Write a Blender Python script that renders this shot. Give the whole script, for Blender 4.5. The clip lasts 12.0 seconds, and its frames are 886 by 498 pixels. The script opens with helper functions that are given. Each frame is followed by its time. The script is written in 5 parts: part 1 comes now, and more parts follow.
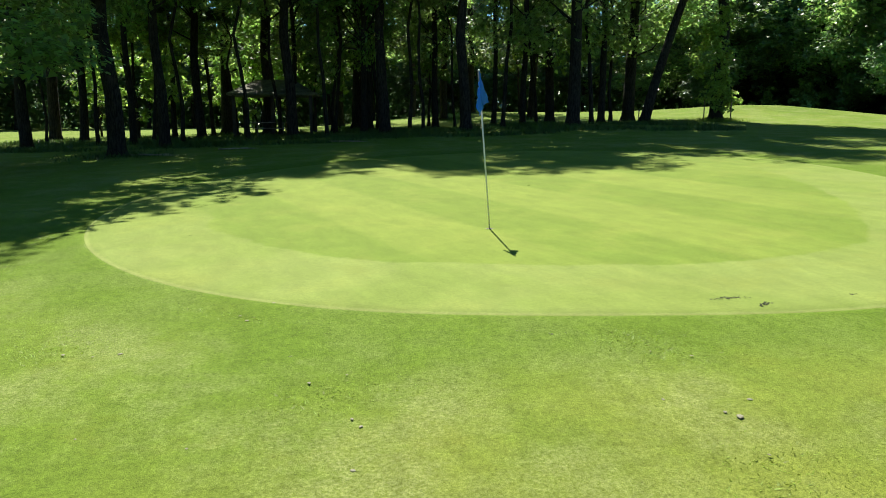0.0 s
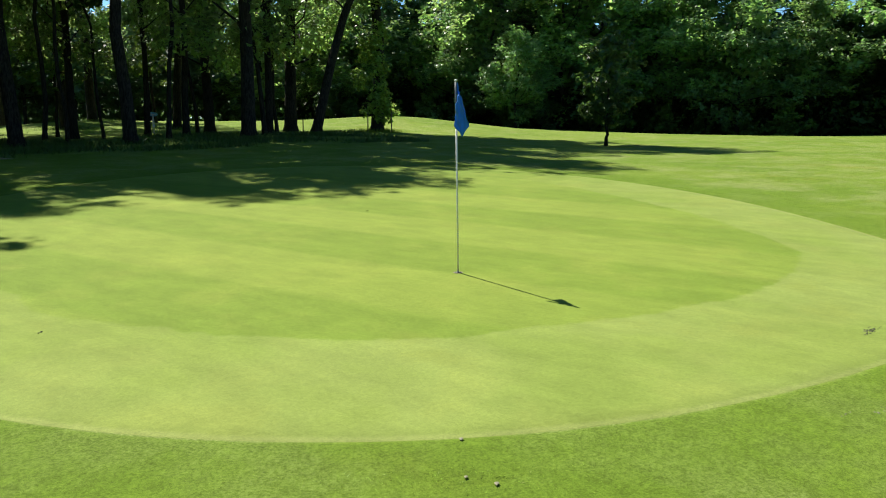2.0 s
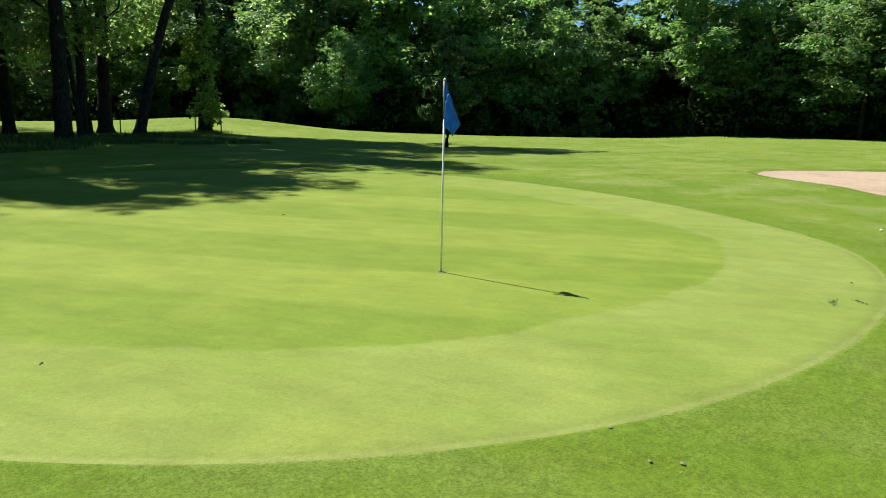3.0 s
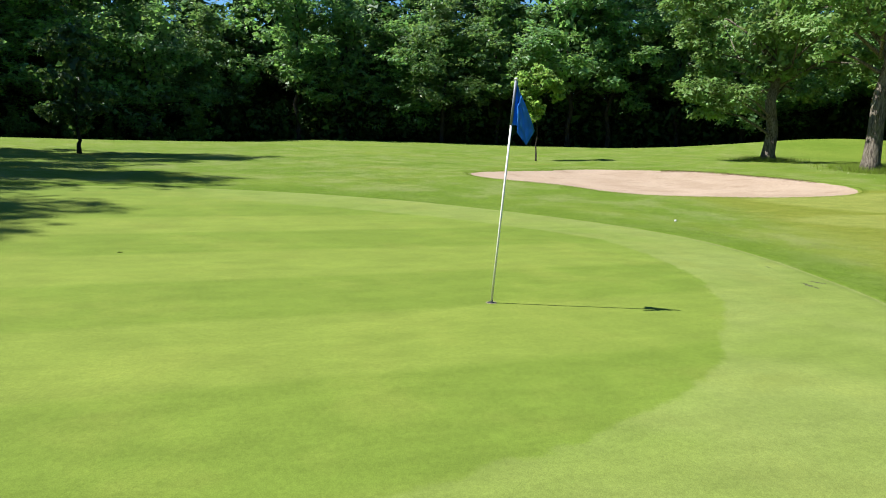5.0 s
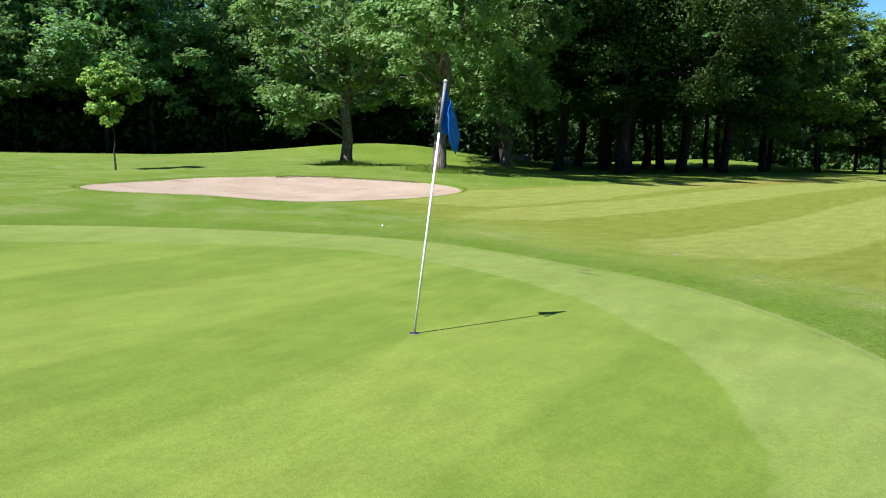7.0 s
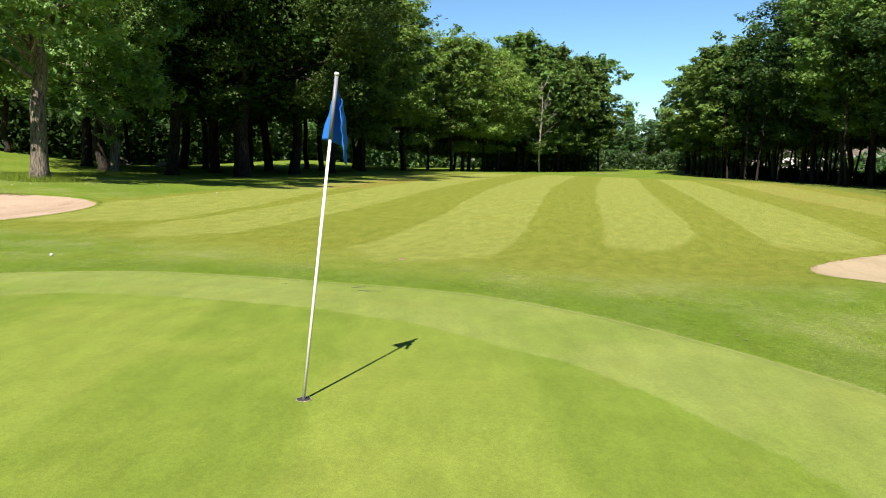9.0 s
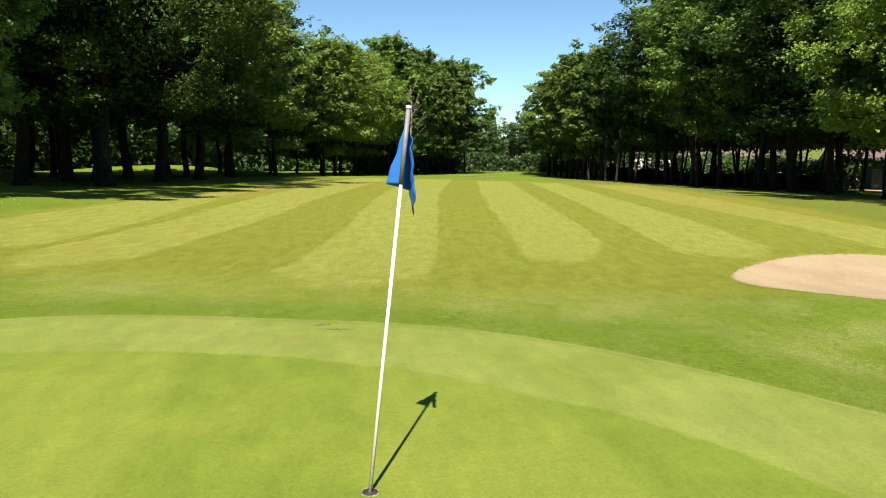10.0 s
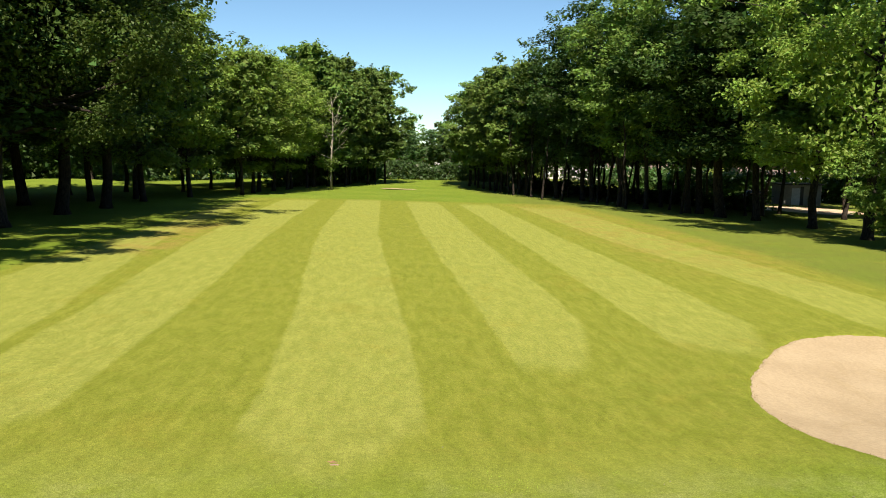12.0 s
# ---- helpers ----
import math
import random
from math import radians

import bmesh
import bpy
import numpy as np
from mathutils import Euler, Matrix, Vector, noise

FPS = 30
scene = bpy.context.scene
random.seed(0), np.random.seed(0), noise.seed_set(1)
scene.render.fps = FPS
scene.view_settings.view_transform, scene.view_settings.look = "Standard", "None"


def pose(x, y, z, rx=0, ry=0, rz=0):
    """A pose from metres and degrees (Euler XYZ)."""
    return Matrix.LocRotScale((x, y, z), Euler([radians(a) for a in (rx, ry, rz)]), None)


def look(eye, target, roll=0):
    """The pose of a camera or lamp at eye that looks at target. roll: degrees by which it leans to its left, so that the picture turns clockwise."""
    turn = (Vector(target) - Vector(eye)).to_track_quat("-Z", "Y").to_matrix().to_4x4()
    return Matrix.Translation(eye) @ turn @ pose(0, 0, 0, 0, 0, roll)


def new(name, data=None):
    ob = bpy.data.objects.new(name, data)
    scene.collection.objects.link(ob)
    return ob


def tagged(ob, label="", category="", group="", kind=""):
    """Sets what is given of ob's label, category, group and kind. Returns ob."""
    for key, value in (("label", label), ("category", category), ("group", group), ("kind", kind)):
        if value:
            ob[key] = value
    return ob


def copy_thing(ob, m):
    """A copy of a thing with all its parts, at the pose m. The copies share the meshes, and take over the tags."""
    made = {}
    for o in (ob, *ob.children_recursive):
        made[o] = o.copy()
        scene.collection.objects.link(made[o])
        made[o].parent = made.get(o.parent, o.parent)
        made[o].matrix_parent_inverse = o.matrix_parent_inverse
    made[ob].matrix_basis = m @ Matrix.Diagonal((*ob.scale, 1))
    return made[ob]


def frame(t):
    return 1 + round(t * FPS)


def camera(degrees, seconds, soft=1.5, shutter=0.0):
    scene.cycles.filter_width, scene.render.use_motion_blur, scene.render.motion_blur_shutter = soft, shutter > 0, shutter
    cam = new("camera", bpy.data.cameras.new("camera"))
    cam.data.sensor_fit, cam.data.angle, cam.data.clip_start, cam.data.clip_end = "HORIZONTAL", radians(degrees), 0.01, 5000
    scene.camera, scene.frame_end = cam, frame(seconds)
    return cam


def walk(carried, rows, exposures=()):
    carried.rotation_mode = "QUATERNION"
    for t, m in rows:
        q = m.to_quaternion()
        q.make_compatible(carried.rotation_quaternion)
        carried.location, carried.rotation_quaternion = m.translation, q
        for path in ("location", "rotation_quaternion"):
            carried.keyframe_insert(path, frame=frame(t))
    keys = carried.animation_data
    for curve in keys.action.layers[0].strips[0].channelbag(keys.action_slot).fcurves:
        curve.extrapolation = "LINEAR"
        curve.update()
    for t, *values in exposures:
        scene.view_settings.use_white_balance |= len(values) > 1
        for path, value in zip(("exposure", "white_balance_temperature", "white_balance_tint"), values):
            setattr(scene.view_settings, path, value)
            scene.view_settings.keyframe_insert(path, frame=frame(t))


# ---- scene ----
cam = camera(63.5, 12.0, soft=1.0)
# exposure in stops and the white balance, which drift as the camera turns from the sun
LIGHT = [(0, 1.45, 6500, 10), (1.5, 1.33, 6500, 11), (3.0, 1.29, 6450, 12), (5.0, 1.22, 6050, 16), (7.5, 1.24, 5700, 18), (9.4, 1.25, 6900, 19), (12.0, 1.26, 7350, 20)]
PATH = [
    (0, (0.359, -9.702, 1.442), (0.157, -7.743, 1.093), -0.1),
    (0.5, (-0.726, -8.673, 1.352), (-0.671, -6.703, 1.01), -0.1),
    (1, (-1.718, -7.949, 1.414), (-1.381, -6.007, 1.077), -0.0),
    (1.5, (-2.652, -7.448, 1.578), (-2.038, -5.574, 1.244), 0.0),
    (2, (-3.636, -7.033, 1.59), (-2.768, -5.261, 1.262), 0.1),
    (2.5, (-4.517, -6.603, 1.555), (-3.433, -4.954, 1.231), 0.2),
    (3, (-5.253, -5.919, 1.551), (-3.939, -4.446, 1.231), 0.2),
    (5, (-6.677, -1.151, 1.579), (-4.758, -0.681, 1.272), 0.3),
    (5.5, (-6.589, -0.076, 1.571), (-4.617, 0.065, 1.27), 0.3),
    (6, (-6.341, 0.822, 1.582), (-4.372, 0.636, 1.285), 0.2),
    (6.5, (-5.968, 1.565, 1.587), (-4.054, 1.062, 1.295), 0.1),
    (7, (-5.523, 2.163, 1.601), (-3.711, 1.366, 1.311), 0.1),
    (7.5, (-5.003, 2.613, 1.616), (-3.331, 1.554, 1.329), -0.0),
    (9.3, (-2.805, 3.342, 1.659), (-1.846, 1.609, 1.375), -0.1),
    (9.5, (-2.48, 3.385, 1.652), (-1.609, 1.607, 1.37), -0.2),
    (10, (-1.8, 3.284, 1.895), (-1.042, 1.455, 1.612), -0.1),
    (10.5, (-1.241, 3.166, 2.741), (-0.589, 1.297, 2.456), 0.1),
    (11, (-0.712, 2.901, 3.3), (-0.167, 0.998, 3.014), 0.1),
    (11.5, (-0.177, 2.336, 3.479), (0.352, 0.429, 3.193), 0.2),
    (12, (0.307, 1.588, 3.743), (0.834, -0.32, 3.454), 0.4),
]
walk(cam, [(t, look(eye, target, roll)) for t, eye, target, roll in PATH], exposures=LIGHT)

# ---------------------------------------------------------------- world and sun
SUN_EL, SUN_AZ = radians(53.0), radians(-18.2)      # azimuth from +y towards +x
SUN_WAY = Vector((math.sin(SUN_AZ) * math.cos(SUN_EL), math.cos(SUN_AZ) * math.cos(SUN_EL), math.sin(SUN_EL)))
world = bpy.data.worlds.new("sky")
scene.world = world
world.use_nodes = True
wn, wl = world.node_tree.nodes, world.node_tree.links
wn.clear()
sky = wn.new("ShaderNodeTexSky")
sky.sky_type, sky.sun_disc = "NISHITA", False
sky.sun_elevation, sky.sun_rotation = SUN_EL, SUN_AZ
sky.air_density, sky.dust_density, sky.ozone_density = 0.85, 0.0, 2.0
back, wout = wn.new("ShaderNodeBackground"), wn.new("ShaderNodeOutputWorld")
back.inputs["Strength"].default_value = 0.059
clear = wn.new("ShaderNodeVectorMath")
clear.operation = "MULTIPLY"
clear.inputs[1].default_value = (0.68, 1.0, 1.09)
wl.new(sky.outputs[0], clear.inputs[0])
wl.new(clear.outputs[0], back.inputs[0])
wl.new(back.outputs[0], wout.inputs[0])
sun = new("sun", bpy.data.lights.new("sun", "SUN"))
sun.data.energy, sun.data.angle, sun.data.color = 5.0, radians(0.53), (1.0, 0.95, 0.86)
sun.matrix_world = look(SUN_WAY * 80, (0, 0, 0))
scene.view_settings.exposure = 1.25


# ---------------------------------------------------------------- material helpers
class Nodes:
    """A small wrapper round one material's node tree."""

    def __init__(self, name):
        self.mat = bpy.data.materials.new(name)
        self.mat.use_nodes = True
        self.tree = self.mat.node_tree
        self.bsdf = self.tree.nodes["Principled BSDF"]
        self.out = self.tree.nodes["Material Output"]

    def add(self, what, **sets):
        n = self.tree.nodes.new(what)
        for key, value in sets.items():
            if key == "op":
                n.operation = value
            elif key == "blend":
                n.data_type, n.blend_type = "RGBA", value
            elif key == "clamp":
                n.clamp = value
            elif key == "kind":
                n.attribute_name = value
        return n

    def link(self, a, b):
        self.tree.links.new(a, b)

    def put(self, socket, value):
        if hasattr(value, "links"):
            self.link(value, socket)
        else:
            socket.default_value = value

    def where(self):
        return self.add("ShaderNodeTexCoord").outputs["Object"]

    def noise(self, scale, detail=3.0, rough=0.55, vec=None, warp=0.0):
        n = self.add("ShaderNodeTexNoise")
        n.inputs["Scale"].default_value, n.inputs["Detail"].default_value = scale, detail
        n.inputs["Roughness"].default_value, n.inputs["Distortion"].default_value = rough, warp
        self.link(vec if vec is not None else self.where(), n.inputs["Vector"])
        return n.outputs["Fac"]

    def math(self, op, a, b=0.0, c=0.0):
        n = self.add("ShaderNodeMath", op=op)
        for s, v in zip(n.inputs, (a, b, c)):
            self.put(s, v)
        return n.outputs[0]

    def dot(self, vec, way):
        n = self.add("ShaderNodeVectorMath", op="DOT_PRODUCT")
        self.put(n.inputs[0], vec)
        n.inputs[1].default_value = way
        return n.outputs["Value"]

    def span(self, value, lo, hi, to_lo=0.0, to_hi=1.0):
        n = self.add("ShaderNodeMapRange")
        n.interpolation_type = "SMOOTHSTEP"
        self.put(n.inputs["Value"], value)
        for key, v in (("From Min", lo), ("From Max", hi), ("To Min", to_lo), ("To Max", to_hi)):
            n.inputs[key].default_value = v
        return n.outputs["Result"]

    def mix(self, fac, a, b, blend="MIX"):
        n = self.add("ShaderNodeMix", blend=blend)
        self.put(n.inputs[0], fac)
        self.put(n.inputs[6], (*a, 1) if isinstance(a, tuple) else a)
        self.put(n.inputs[7], (*b, 1) if isinstance(b, tuple) else b)
        return n.outputs[2]

    def hue(self, colour, hue=0.5, sat=1.0, val=1.0):
        n = self.add("ShaderNodeHueSaturation")
        self.put(n.inputs["Hue"], hue)
        self.put(n.inputs["Saturation"], sat)
        self.put(n.inputs["Value"], val)
        self.put(n.inputs["Color"], (*colour, 1) if isinstance(colour, tuple) else colour)
        return n.outputs[0]

    def bump(self, height, strength, distance):
        n = self.add("ShaderNodeBump")
        n.inputs["Strength"].default_value, n.inputs["Distance"].default_value = strength, distance
        self.link(height, n.inputs["Height"])
        return n.outputs[0]

    def finish(self, colour=None, rough=None, normal=None, metal=None, spec=None):
        for key, v in (("Base Color", colour), ("Roughness", rough), ("Normal", normal), ("Metallic", metal), ("Specular IOR Level", spec)):
            if v is not None:
                self.put(self.bsdf.inputs[key], (*v, 1) if isinstance(v, tuple) and len(v) == 3 else v)
        return self.mat


def plain(name, colour, rough=0.6, grain=20.0, vary=0.15, metal=0.0, relief=0.002):
    """A surface with grain at two scales and light relief."""
    n = Nodes(name)
    big, fine = n.noise(grain * 0.15, 3), n.noise(grain, 4)
    val = n.math("ADD", n.span(big, 0.3, 0.7, 1 - vary, 1 + vary), n.span(fine, 0.3, 0.7, -vary, vary))
    return n.finish(n.hue(colour, val=val), n.span(fine, 0.3, 0.7, rough - 0.08, rough + 0.08), n.bump(fine, 0.4, relief), metal)


# ---------------------------------------------------------------- lie of the land
def bell(x, y, a, b, r):
    return np.exp(-((x - a) ** 2 + (y - b) ** 2) / r**2)


def lay(x, y):
    """Height of the natural ground: it climbs from the fairway past the green to the wood."""
    x, y = np.asarray(x, float), np.asarray(y, float)
    z = 0.659 * np.tanh(x / 30) + 0.487 * np.tanh(y / 18) + 1.501 * np.tanh((y + 70) / 40) + 0.422 * np.tanh((y - 30) / 20)
    z = z + 0.329 * bell(x, y, 27, -9, 11) + 0.325 * bell(x, y, 2, 30, 13) - 0.318 * bell(x, y, 3, -13, 10) + 0.118 * bell(x, y, 1.5, -4.2, 3.2) - 0.055 * bell(x, y, 3.0, -3.3, 1.9)
    z = z + 0.85 * bell(x, y, 17, 42, 6.5) + 0.75 * bell(x, y, 52, -14, 11) + 0.8 * bell(x, y, 60, -62, 9)
    z = z - 0.95 * bell(x, y, 43, 36, 9) + 0.9 * bell(x, y, 54, -20, 9) + 0.85 * bell(x, y, -4, 49, 9) + 0.55 * bell(x, y, 9, 48, 8) + 0.26 * bell(x, y, -4.3, -8.4, 2.6) - 0.22 * bell(x, y, -6.5, -17.5, 4) - 0.17 * bell(x, y, 25.5, 4, 5) - 0.20 * bell(x, y, 18.5, 20, 6.5)
    return z + LAY0


LAY0 = 0.0
LAY0 = -float(lay(0, 0))

GREEN_C = (0.6, 4.6)


def waves(th, r0, terms):
    """A closed outline: a mean radius and (cos, sin) swings for one, two, three ... lobes."""
    r = r0 + 0 * th
    for k, (c, s) in enumerate(terms, 1):
        r = r + c * np.cos(k * th) + s * np.sin(k * th)
    return r


def green_radius(th):
    turn = np.arctan2(np.sin(th), np.cos(th))
    return waves(th, 7.83, ((-0.24, -0.10), (-0.65, 0.10), (-0.05, 0.0))) + 0.45 * np.exp(-(((turn + 1.0) / 0.30) ** 2)) - 0.07 * np.exp(-(((turn + 2.0) / 0.35) ** 2))


# bunkers: centre x, y, depth, mean radius, swings
BUNKERS = {
    "bunker_1": (15.6, -2.2, 0.30, 4.41, ((0.05, -0.11), (-0.63, -0.19), (0.01, -0.02), (0.30, 0.08), (-0.12, 0.04), (-0.09, -0.12))),
    "bunker_2": (-5.6, -13.2, 0.35, 4.59, ((-0.36, 0.34), (-0.52, 0.40), (-0.17, 0.01), (0.06, -0.04))),
    "bunker_3": (30.5, -86.0, 0.10, 1.7, ((0.0, 0.0), (0.7, -0.2))),
}


def bunker_rho(key, x, y):
    """1 on the bunker's edge, less inside."""
    a, b, _, r0, terms = BUNKERS[key]
    dx, dy = np.asarray(x, float) - a, np.asarray(y, float) - b
    return np.hypot(dx, dy) / waves(np.arctan2(dy, dx), r0, terms)


def sand_level(x, y):
    z = lay(x, y)
    for key, spec in BUNKERS.items():
        rho = bunker_rho(key, x, y)
        z = z - spec[2] * np.clip(1 - rho**2, 0, 1) + 0.12 * spec[2] * np.exp(-((rho - 1.12) / 0.12) ** 2)
    return z


def height(x, y):
    """The turf: as the sand's level, but cut away under the sand."""
    z = sand_level(x, y)
    for key, spec in BUNKERS.items():
        z = z - 0.25 * np.clip((1.075 - bunker_rho(key, x, y)) / 0.07, 0, 1)
    return z


def on_ground(x, y):
    return float(height(x, y))


# ---------------------------------------------------------------- mesh helpers
def mesh_ob(name, verts, faces, mat, parent=None, label="", smooth=True):
    me = bpy.data.meshes.new(name)
    me.from_pydata([tuple(map(float, v)) for v in verts] if not isinstance(verts, np.ndarray) else verts.tolist(), [], faces if isinstance(faces, list) else faces.tolist())
    if smooth:
        me.polygons.foreach_set("use_smooth", [True] * len(me.polygons))
    me.materials.append(mat)
    me.update()
    ob = new(name, me)
    if parent is not None:
        ob.parent = parent
    if label:
        ob["label"] = label
    return ob


def part(name, bm, mat, parent, label="", smooth=False):
    """Links a bmesh as one mesh object under a thing."""
    me = bpy.data.meshes.new(name)
    bmesh.ops.recalc_face_normals(bm, faces=bm.faces)
    bm.to_mesh(me)
    bm.free()
    if smooth:
        me.polygons.foreach_set("use_smooth", [True] * len(me.polygons))
    me.materials.append(mat)
    ob = new(name, me)
    ob.parent = parent
    if label:
        ob["label"] = label
    return ob


def box(bm, lo, hi, bevel=0.0):
    v = [bm.verts.new((x, y, z)) for x in (lo[0], hi[0]) for y in (lo[1], hi[1]) for z in (lo[2], hi[2])]
    fs = [bm.faces.new([v[i] for i in q]) for q in ((0, 1, 3, 2), (4, 6, 7, 5), (0, 4, 5, 1), (2, 3, 7, 6), (0, 2, 6, 4), (1, 5, 7, 3))]
    if bevel:
        bmesh.ops.bevel(bm, geom=list({e for f in fs for e in f.edges}), offset=bevel, segments=1, affect="EDGES")
    return bm


def tube(line, radii, sides=8, verts=None, faces=None, cap=True):
    """A tapered tube along a line of points, added to lists."""
    verts, faces = ([] if verts is None else verts), ([] if faces is None else faces)
    line = [Vector(p) for p in line]
    start = len(verts)
    side = Vector((1, 0, 0))
    for i, p in enumerate(line):
        way = (line[min(i + 1, len(line) - 1)] - line[max(i - 1, 0)]).normalized()
        side = (side - way * side.dot(way))
        side = side.normalized() if side.length > 1e-4 else way.orthogonal().normalized()
        up = way.cross(side)
        for k in range(sides):
            a = 2 * math.pi * k / sides
            verts.append(tuple(p + (side * math.cos(a) + up * math.sin(a)) * radii[i]))
    for i in range(len(line) - 1):
        for k in range(sides):
            a, b = start + i * sides + k, start + i * sides + (k + 1) % sides
            faces.append((a, b, b + sides, a + sides))
    if cap:
        faces.append(tuple(range(start + (len(line) - 1) * sides, start + len(line) * sides)))
        faces.append(tuple(range(start + sides - 1, start - 1, -1)))
    return verts, faces


def thing(name, x, y, z, label, category, group="", turn=0.0):
    ob = new(name)
    ob.empty_display_size = 0.2
    ob.matrix_world = pose(x, y, z, 0, 0, turn)
    return tagged(ob, label, category, group)


# ---------------------------------------------------------------- grass and soil
FAIR_U, FAIR_V = (0.345, -0.938, 0.0), (-0.938, -0.345, 0.0)


def grass_ground():
    """Rough, collar and striped fairway: one sheet, mown to different heights and ways."""
    n = Nodes("mown_grass")
    p = n.where()
    wob = n.math("MULTIPLY", n.math("SUBTRACT", n.noise(0.35, 3, vec=p), 0.5), 0.30)
    fine_wob = n.math("MULTIPLY", n.math("SUBTRACT", n.noise(5.0, 4, 0.7, vec=p), 0.5), 0.22)
    v = n.math("ADD", n.math("ADD", n.dot(p, FAIR_V), wob), fine_wob)
    u = n.math("ADD", n.dot(p, FAIR_U), fine_wob)
    # light stripes that bend a little towards their near ends: left and right edge far off and near, near end at either edge, far end
    light = None
    for lo_far, lo_near, hi_far, hi_near, end_lo, end_hi, far in (
        (-11.8, -11.2, -10.3, -8.0, 9.0, 9.0, 54.0), (-8.8, -7.7, -6.0, -5.7, 8.2, 8.0, 57.0), (-3.9, -2.9, -1.1, -0.2, 7.2, 7.6, 59.0),
        (1.0, 1.9, 3.6, 4.3, 11.0, 15.2, 58.0), (5.2, 5.8, 7.7, 8.8, 12.6, 15.4, 56.0), (9.7, 12.3, 13.2, 14.4, 15.0, 17.0, 54.0),
    ):
        lo, hi = n.span(u, 8.0, 36.0, lo_near, lo_far), n.span(u, 8.0, 36.0, hi_near, hi_far)
        a = n.math("MULTIPLY", n.span(n.math("SUBTRACT", v, lo), -0.07, 0.07), n.span(n.math("SUBTRACT", hi, v), -0.07, 0.07))
        slope = (end_hi - end_lo) / (hi_near - lo_near)
        past = n.math("SUBTRACT", u, n.math("MULTIPLY_ADD", v, slope, end_lo - slope * lo_near))
        # the mower's turn leaves a rounded end
        across = n.span(v, lo_near, hi_near, -1.0, 1.0)
        past = n.math("ADD", past, n.math("MULTIPLY_ADD", n.math("MULTIPLY", across, across), -1.9, 1.1))
        b = n.math("MULTIPLY", n.span(past, -0.5, 0.7), n.span(u, far - 2, far + 2, 1, 0))
        s = n.math("MULTIPLY", a, b)
        light = s if light is None else n.math("MAXIMUM", light, s)
    fair = n.math("MULTIPLY", n.math("MULTIPLY", n.span(v, -12.1, -11.7), n.span(v, 14.6, 16.0, 1, 0)), n.math("MULTIPLY", n.span(u, 5.6, 7.8), n.span(u, 57, 62, 1, 0)))
    grain = n.add("ShaderNodeCombineXYZ")
    n.link(n.math("MULTIPLY", n.dot(p, FAIR_U), 0.35), grain.inputs[0])
    n.link(n.dot(p, FAIR_V), grain.inputs[1])
    big, mid, fine, tiny = n.noise(0.22, 4, vec=p), n.noise(3.6, 6, 0.72, vec=grain.outputs[0]), n.noise(48, 4, 0.7, vec=p), n.noise(170, 3, 0.7, vec=p)
    rough_c = n.mix(n.span(big, 0.35, 0.65), (0.089, 0.143, 0.015), (0.113, 0.164, 0.021))
    away = n.math("MULTIPLY", n.span(n.dot(p, FAIR_U), 14.0, 24.0), n.span(n.dot(p, FAIR_V), 8.0, 13.0))
    rough_c = n.mix(n.math("MULTIPLY", away, n.span(n.noise(0.9, 5, 0.7, vec=p), 0.3, 0.7, 0.45, 1.0)), rough_c, (0.098, 0.122, 0.023))
    fair_c = n.mix(n.span(mid, 0.35, 0.65), (0.118, 0.148, 0.018), (0.142, 0.165, 0.025))
    light_c = n.mix(n.span(mid, 0.35, 0.65), (0.158, 0.190, 0.036), (0.181, 0.206, 0.044))
    c = n.mix(fair, rough_c, fair_c)
    c = n.mix(n.math("MULTIPLY", light, fair), c, light_c)
    # the mower's turning ground before the stripes
    turning = n.math("MULTIPLY", n.math("MULTIPLY", n.span(u, 4.2, 6.0), n.span(u, 6.8, 8.6, 1, 0)), n.math("MULTIPLY", n.span(v, -7.0, -4.0), n.span(v, 2.0, 5.0, 1, 0)))
    turning = n.math("MULTIPLY", turning, n.span(n.noise(0.8, 5, 0.65, vec=p), 0.32, 0.60, 0.25, 0.75))
    c = n.mix(n.math("MULTIPLY", turning, n.math("SUBTRACT", 1.0, light)), c, (0.150, 0.182, 0.030))
    dry = n.math("MULTIPLY", n.span(n.noise(0.55, 6, 0.7, vec=p), 0.54, 0.70), 0.35)
    c = n.mix(dry, c, (0.158, 0.152, 0.022))
    c = n.mix(n.math("MULTIPLY", fair, n.span(n.noise(3.0, 6, 0.75, vec=p), 0.50, 0.66, 0, 0.16)), c, (0.160, 0.152, 0.026))
    worn = n.math("MULTIPLY", n.span(n.noise(0.9, 6, 0.68, vec=p), 0.42, 0.66), n.span(fine, 0.3, 0.7, 0.05, 0.75))
    worn = n.math("MULTIPLY", worn, n.span(n.dot(p, (0.0, 1.0, 0.0)), -13.0, -9.0))
    c = n.mix(n.math("MULTIPLY", worn, n.math("SUBTRACT", 1.0, fair)), c, (0.190, 0.212, 0.082))
    comb = n.add("ShaderNodeCombineXYZ")
    n.link(n.math("MULTIPLY", n.dot(p, FAIR_V), 0.25), comb.inputs[0])
    n.link(n.dot(p, FAIR_U), comb.inputs[1])
    c = n.mix(n.math("MULTIPLY", fair, n.span(n.noise(5.5, 5, 0.7, vec=comb.outputs[0]), 0.50, 0.70, 0, 0.24)), c, (0.158, 0.150, 0.028))
    # a parched strip along the fairway's far side
    parched = n.math("MULTIPLY", n.math("MULTIPLY", n.span(v, 8.2, 10.5), n.span(u, 17.0, 30.0)), n.span(n.noise(0.8, 5, 0.65, vec=p), 0.38, 0.62))
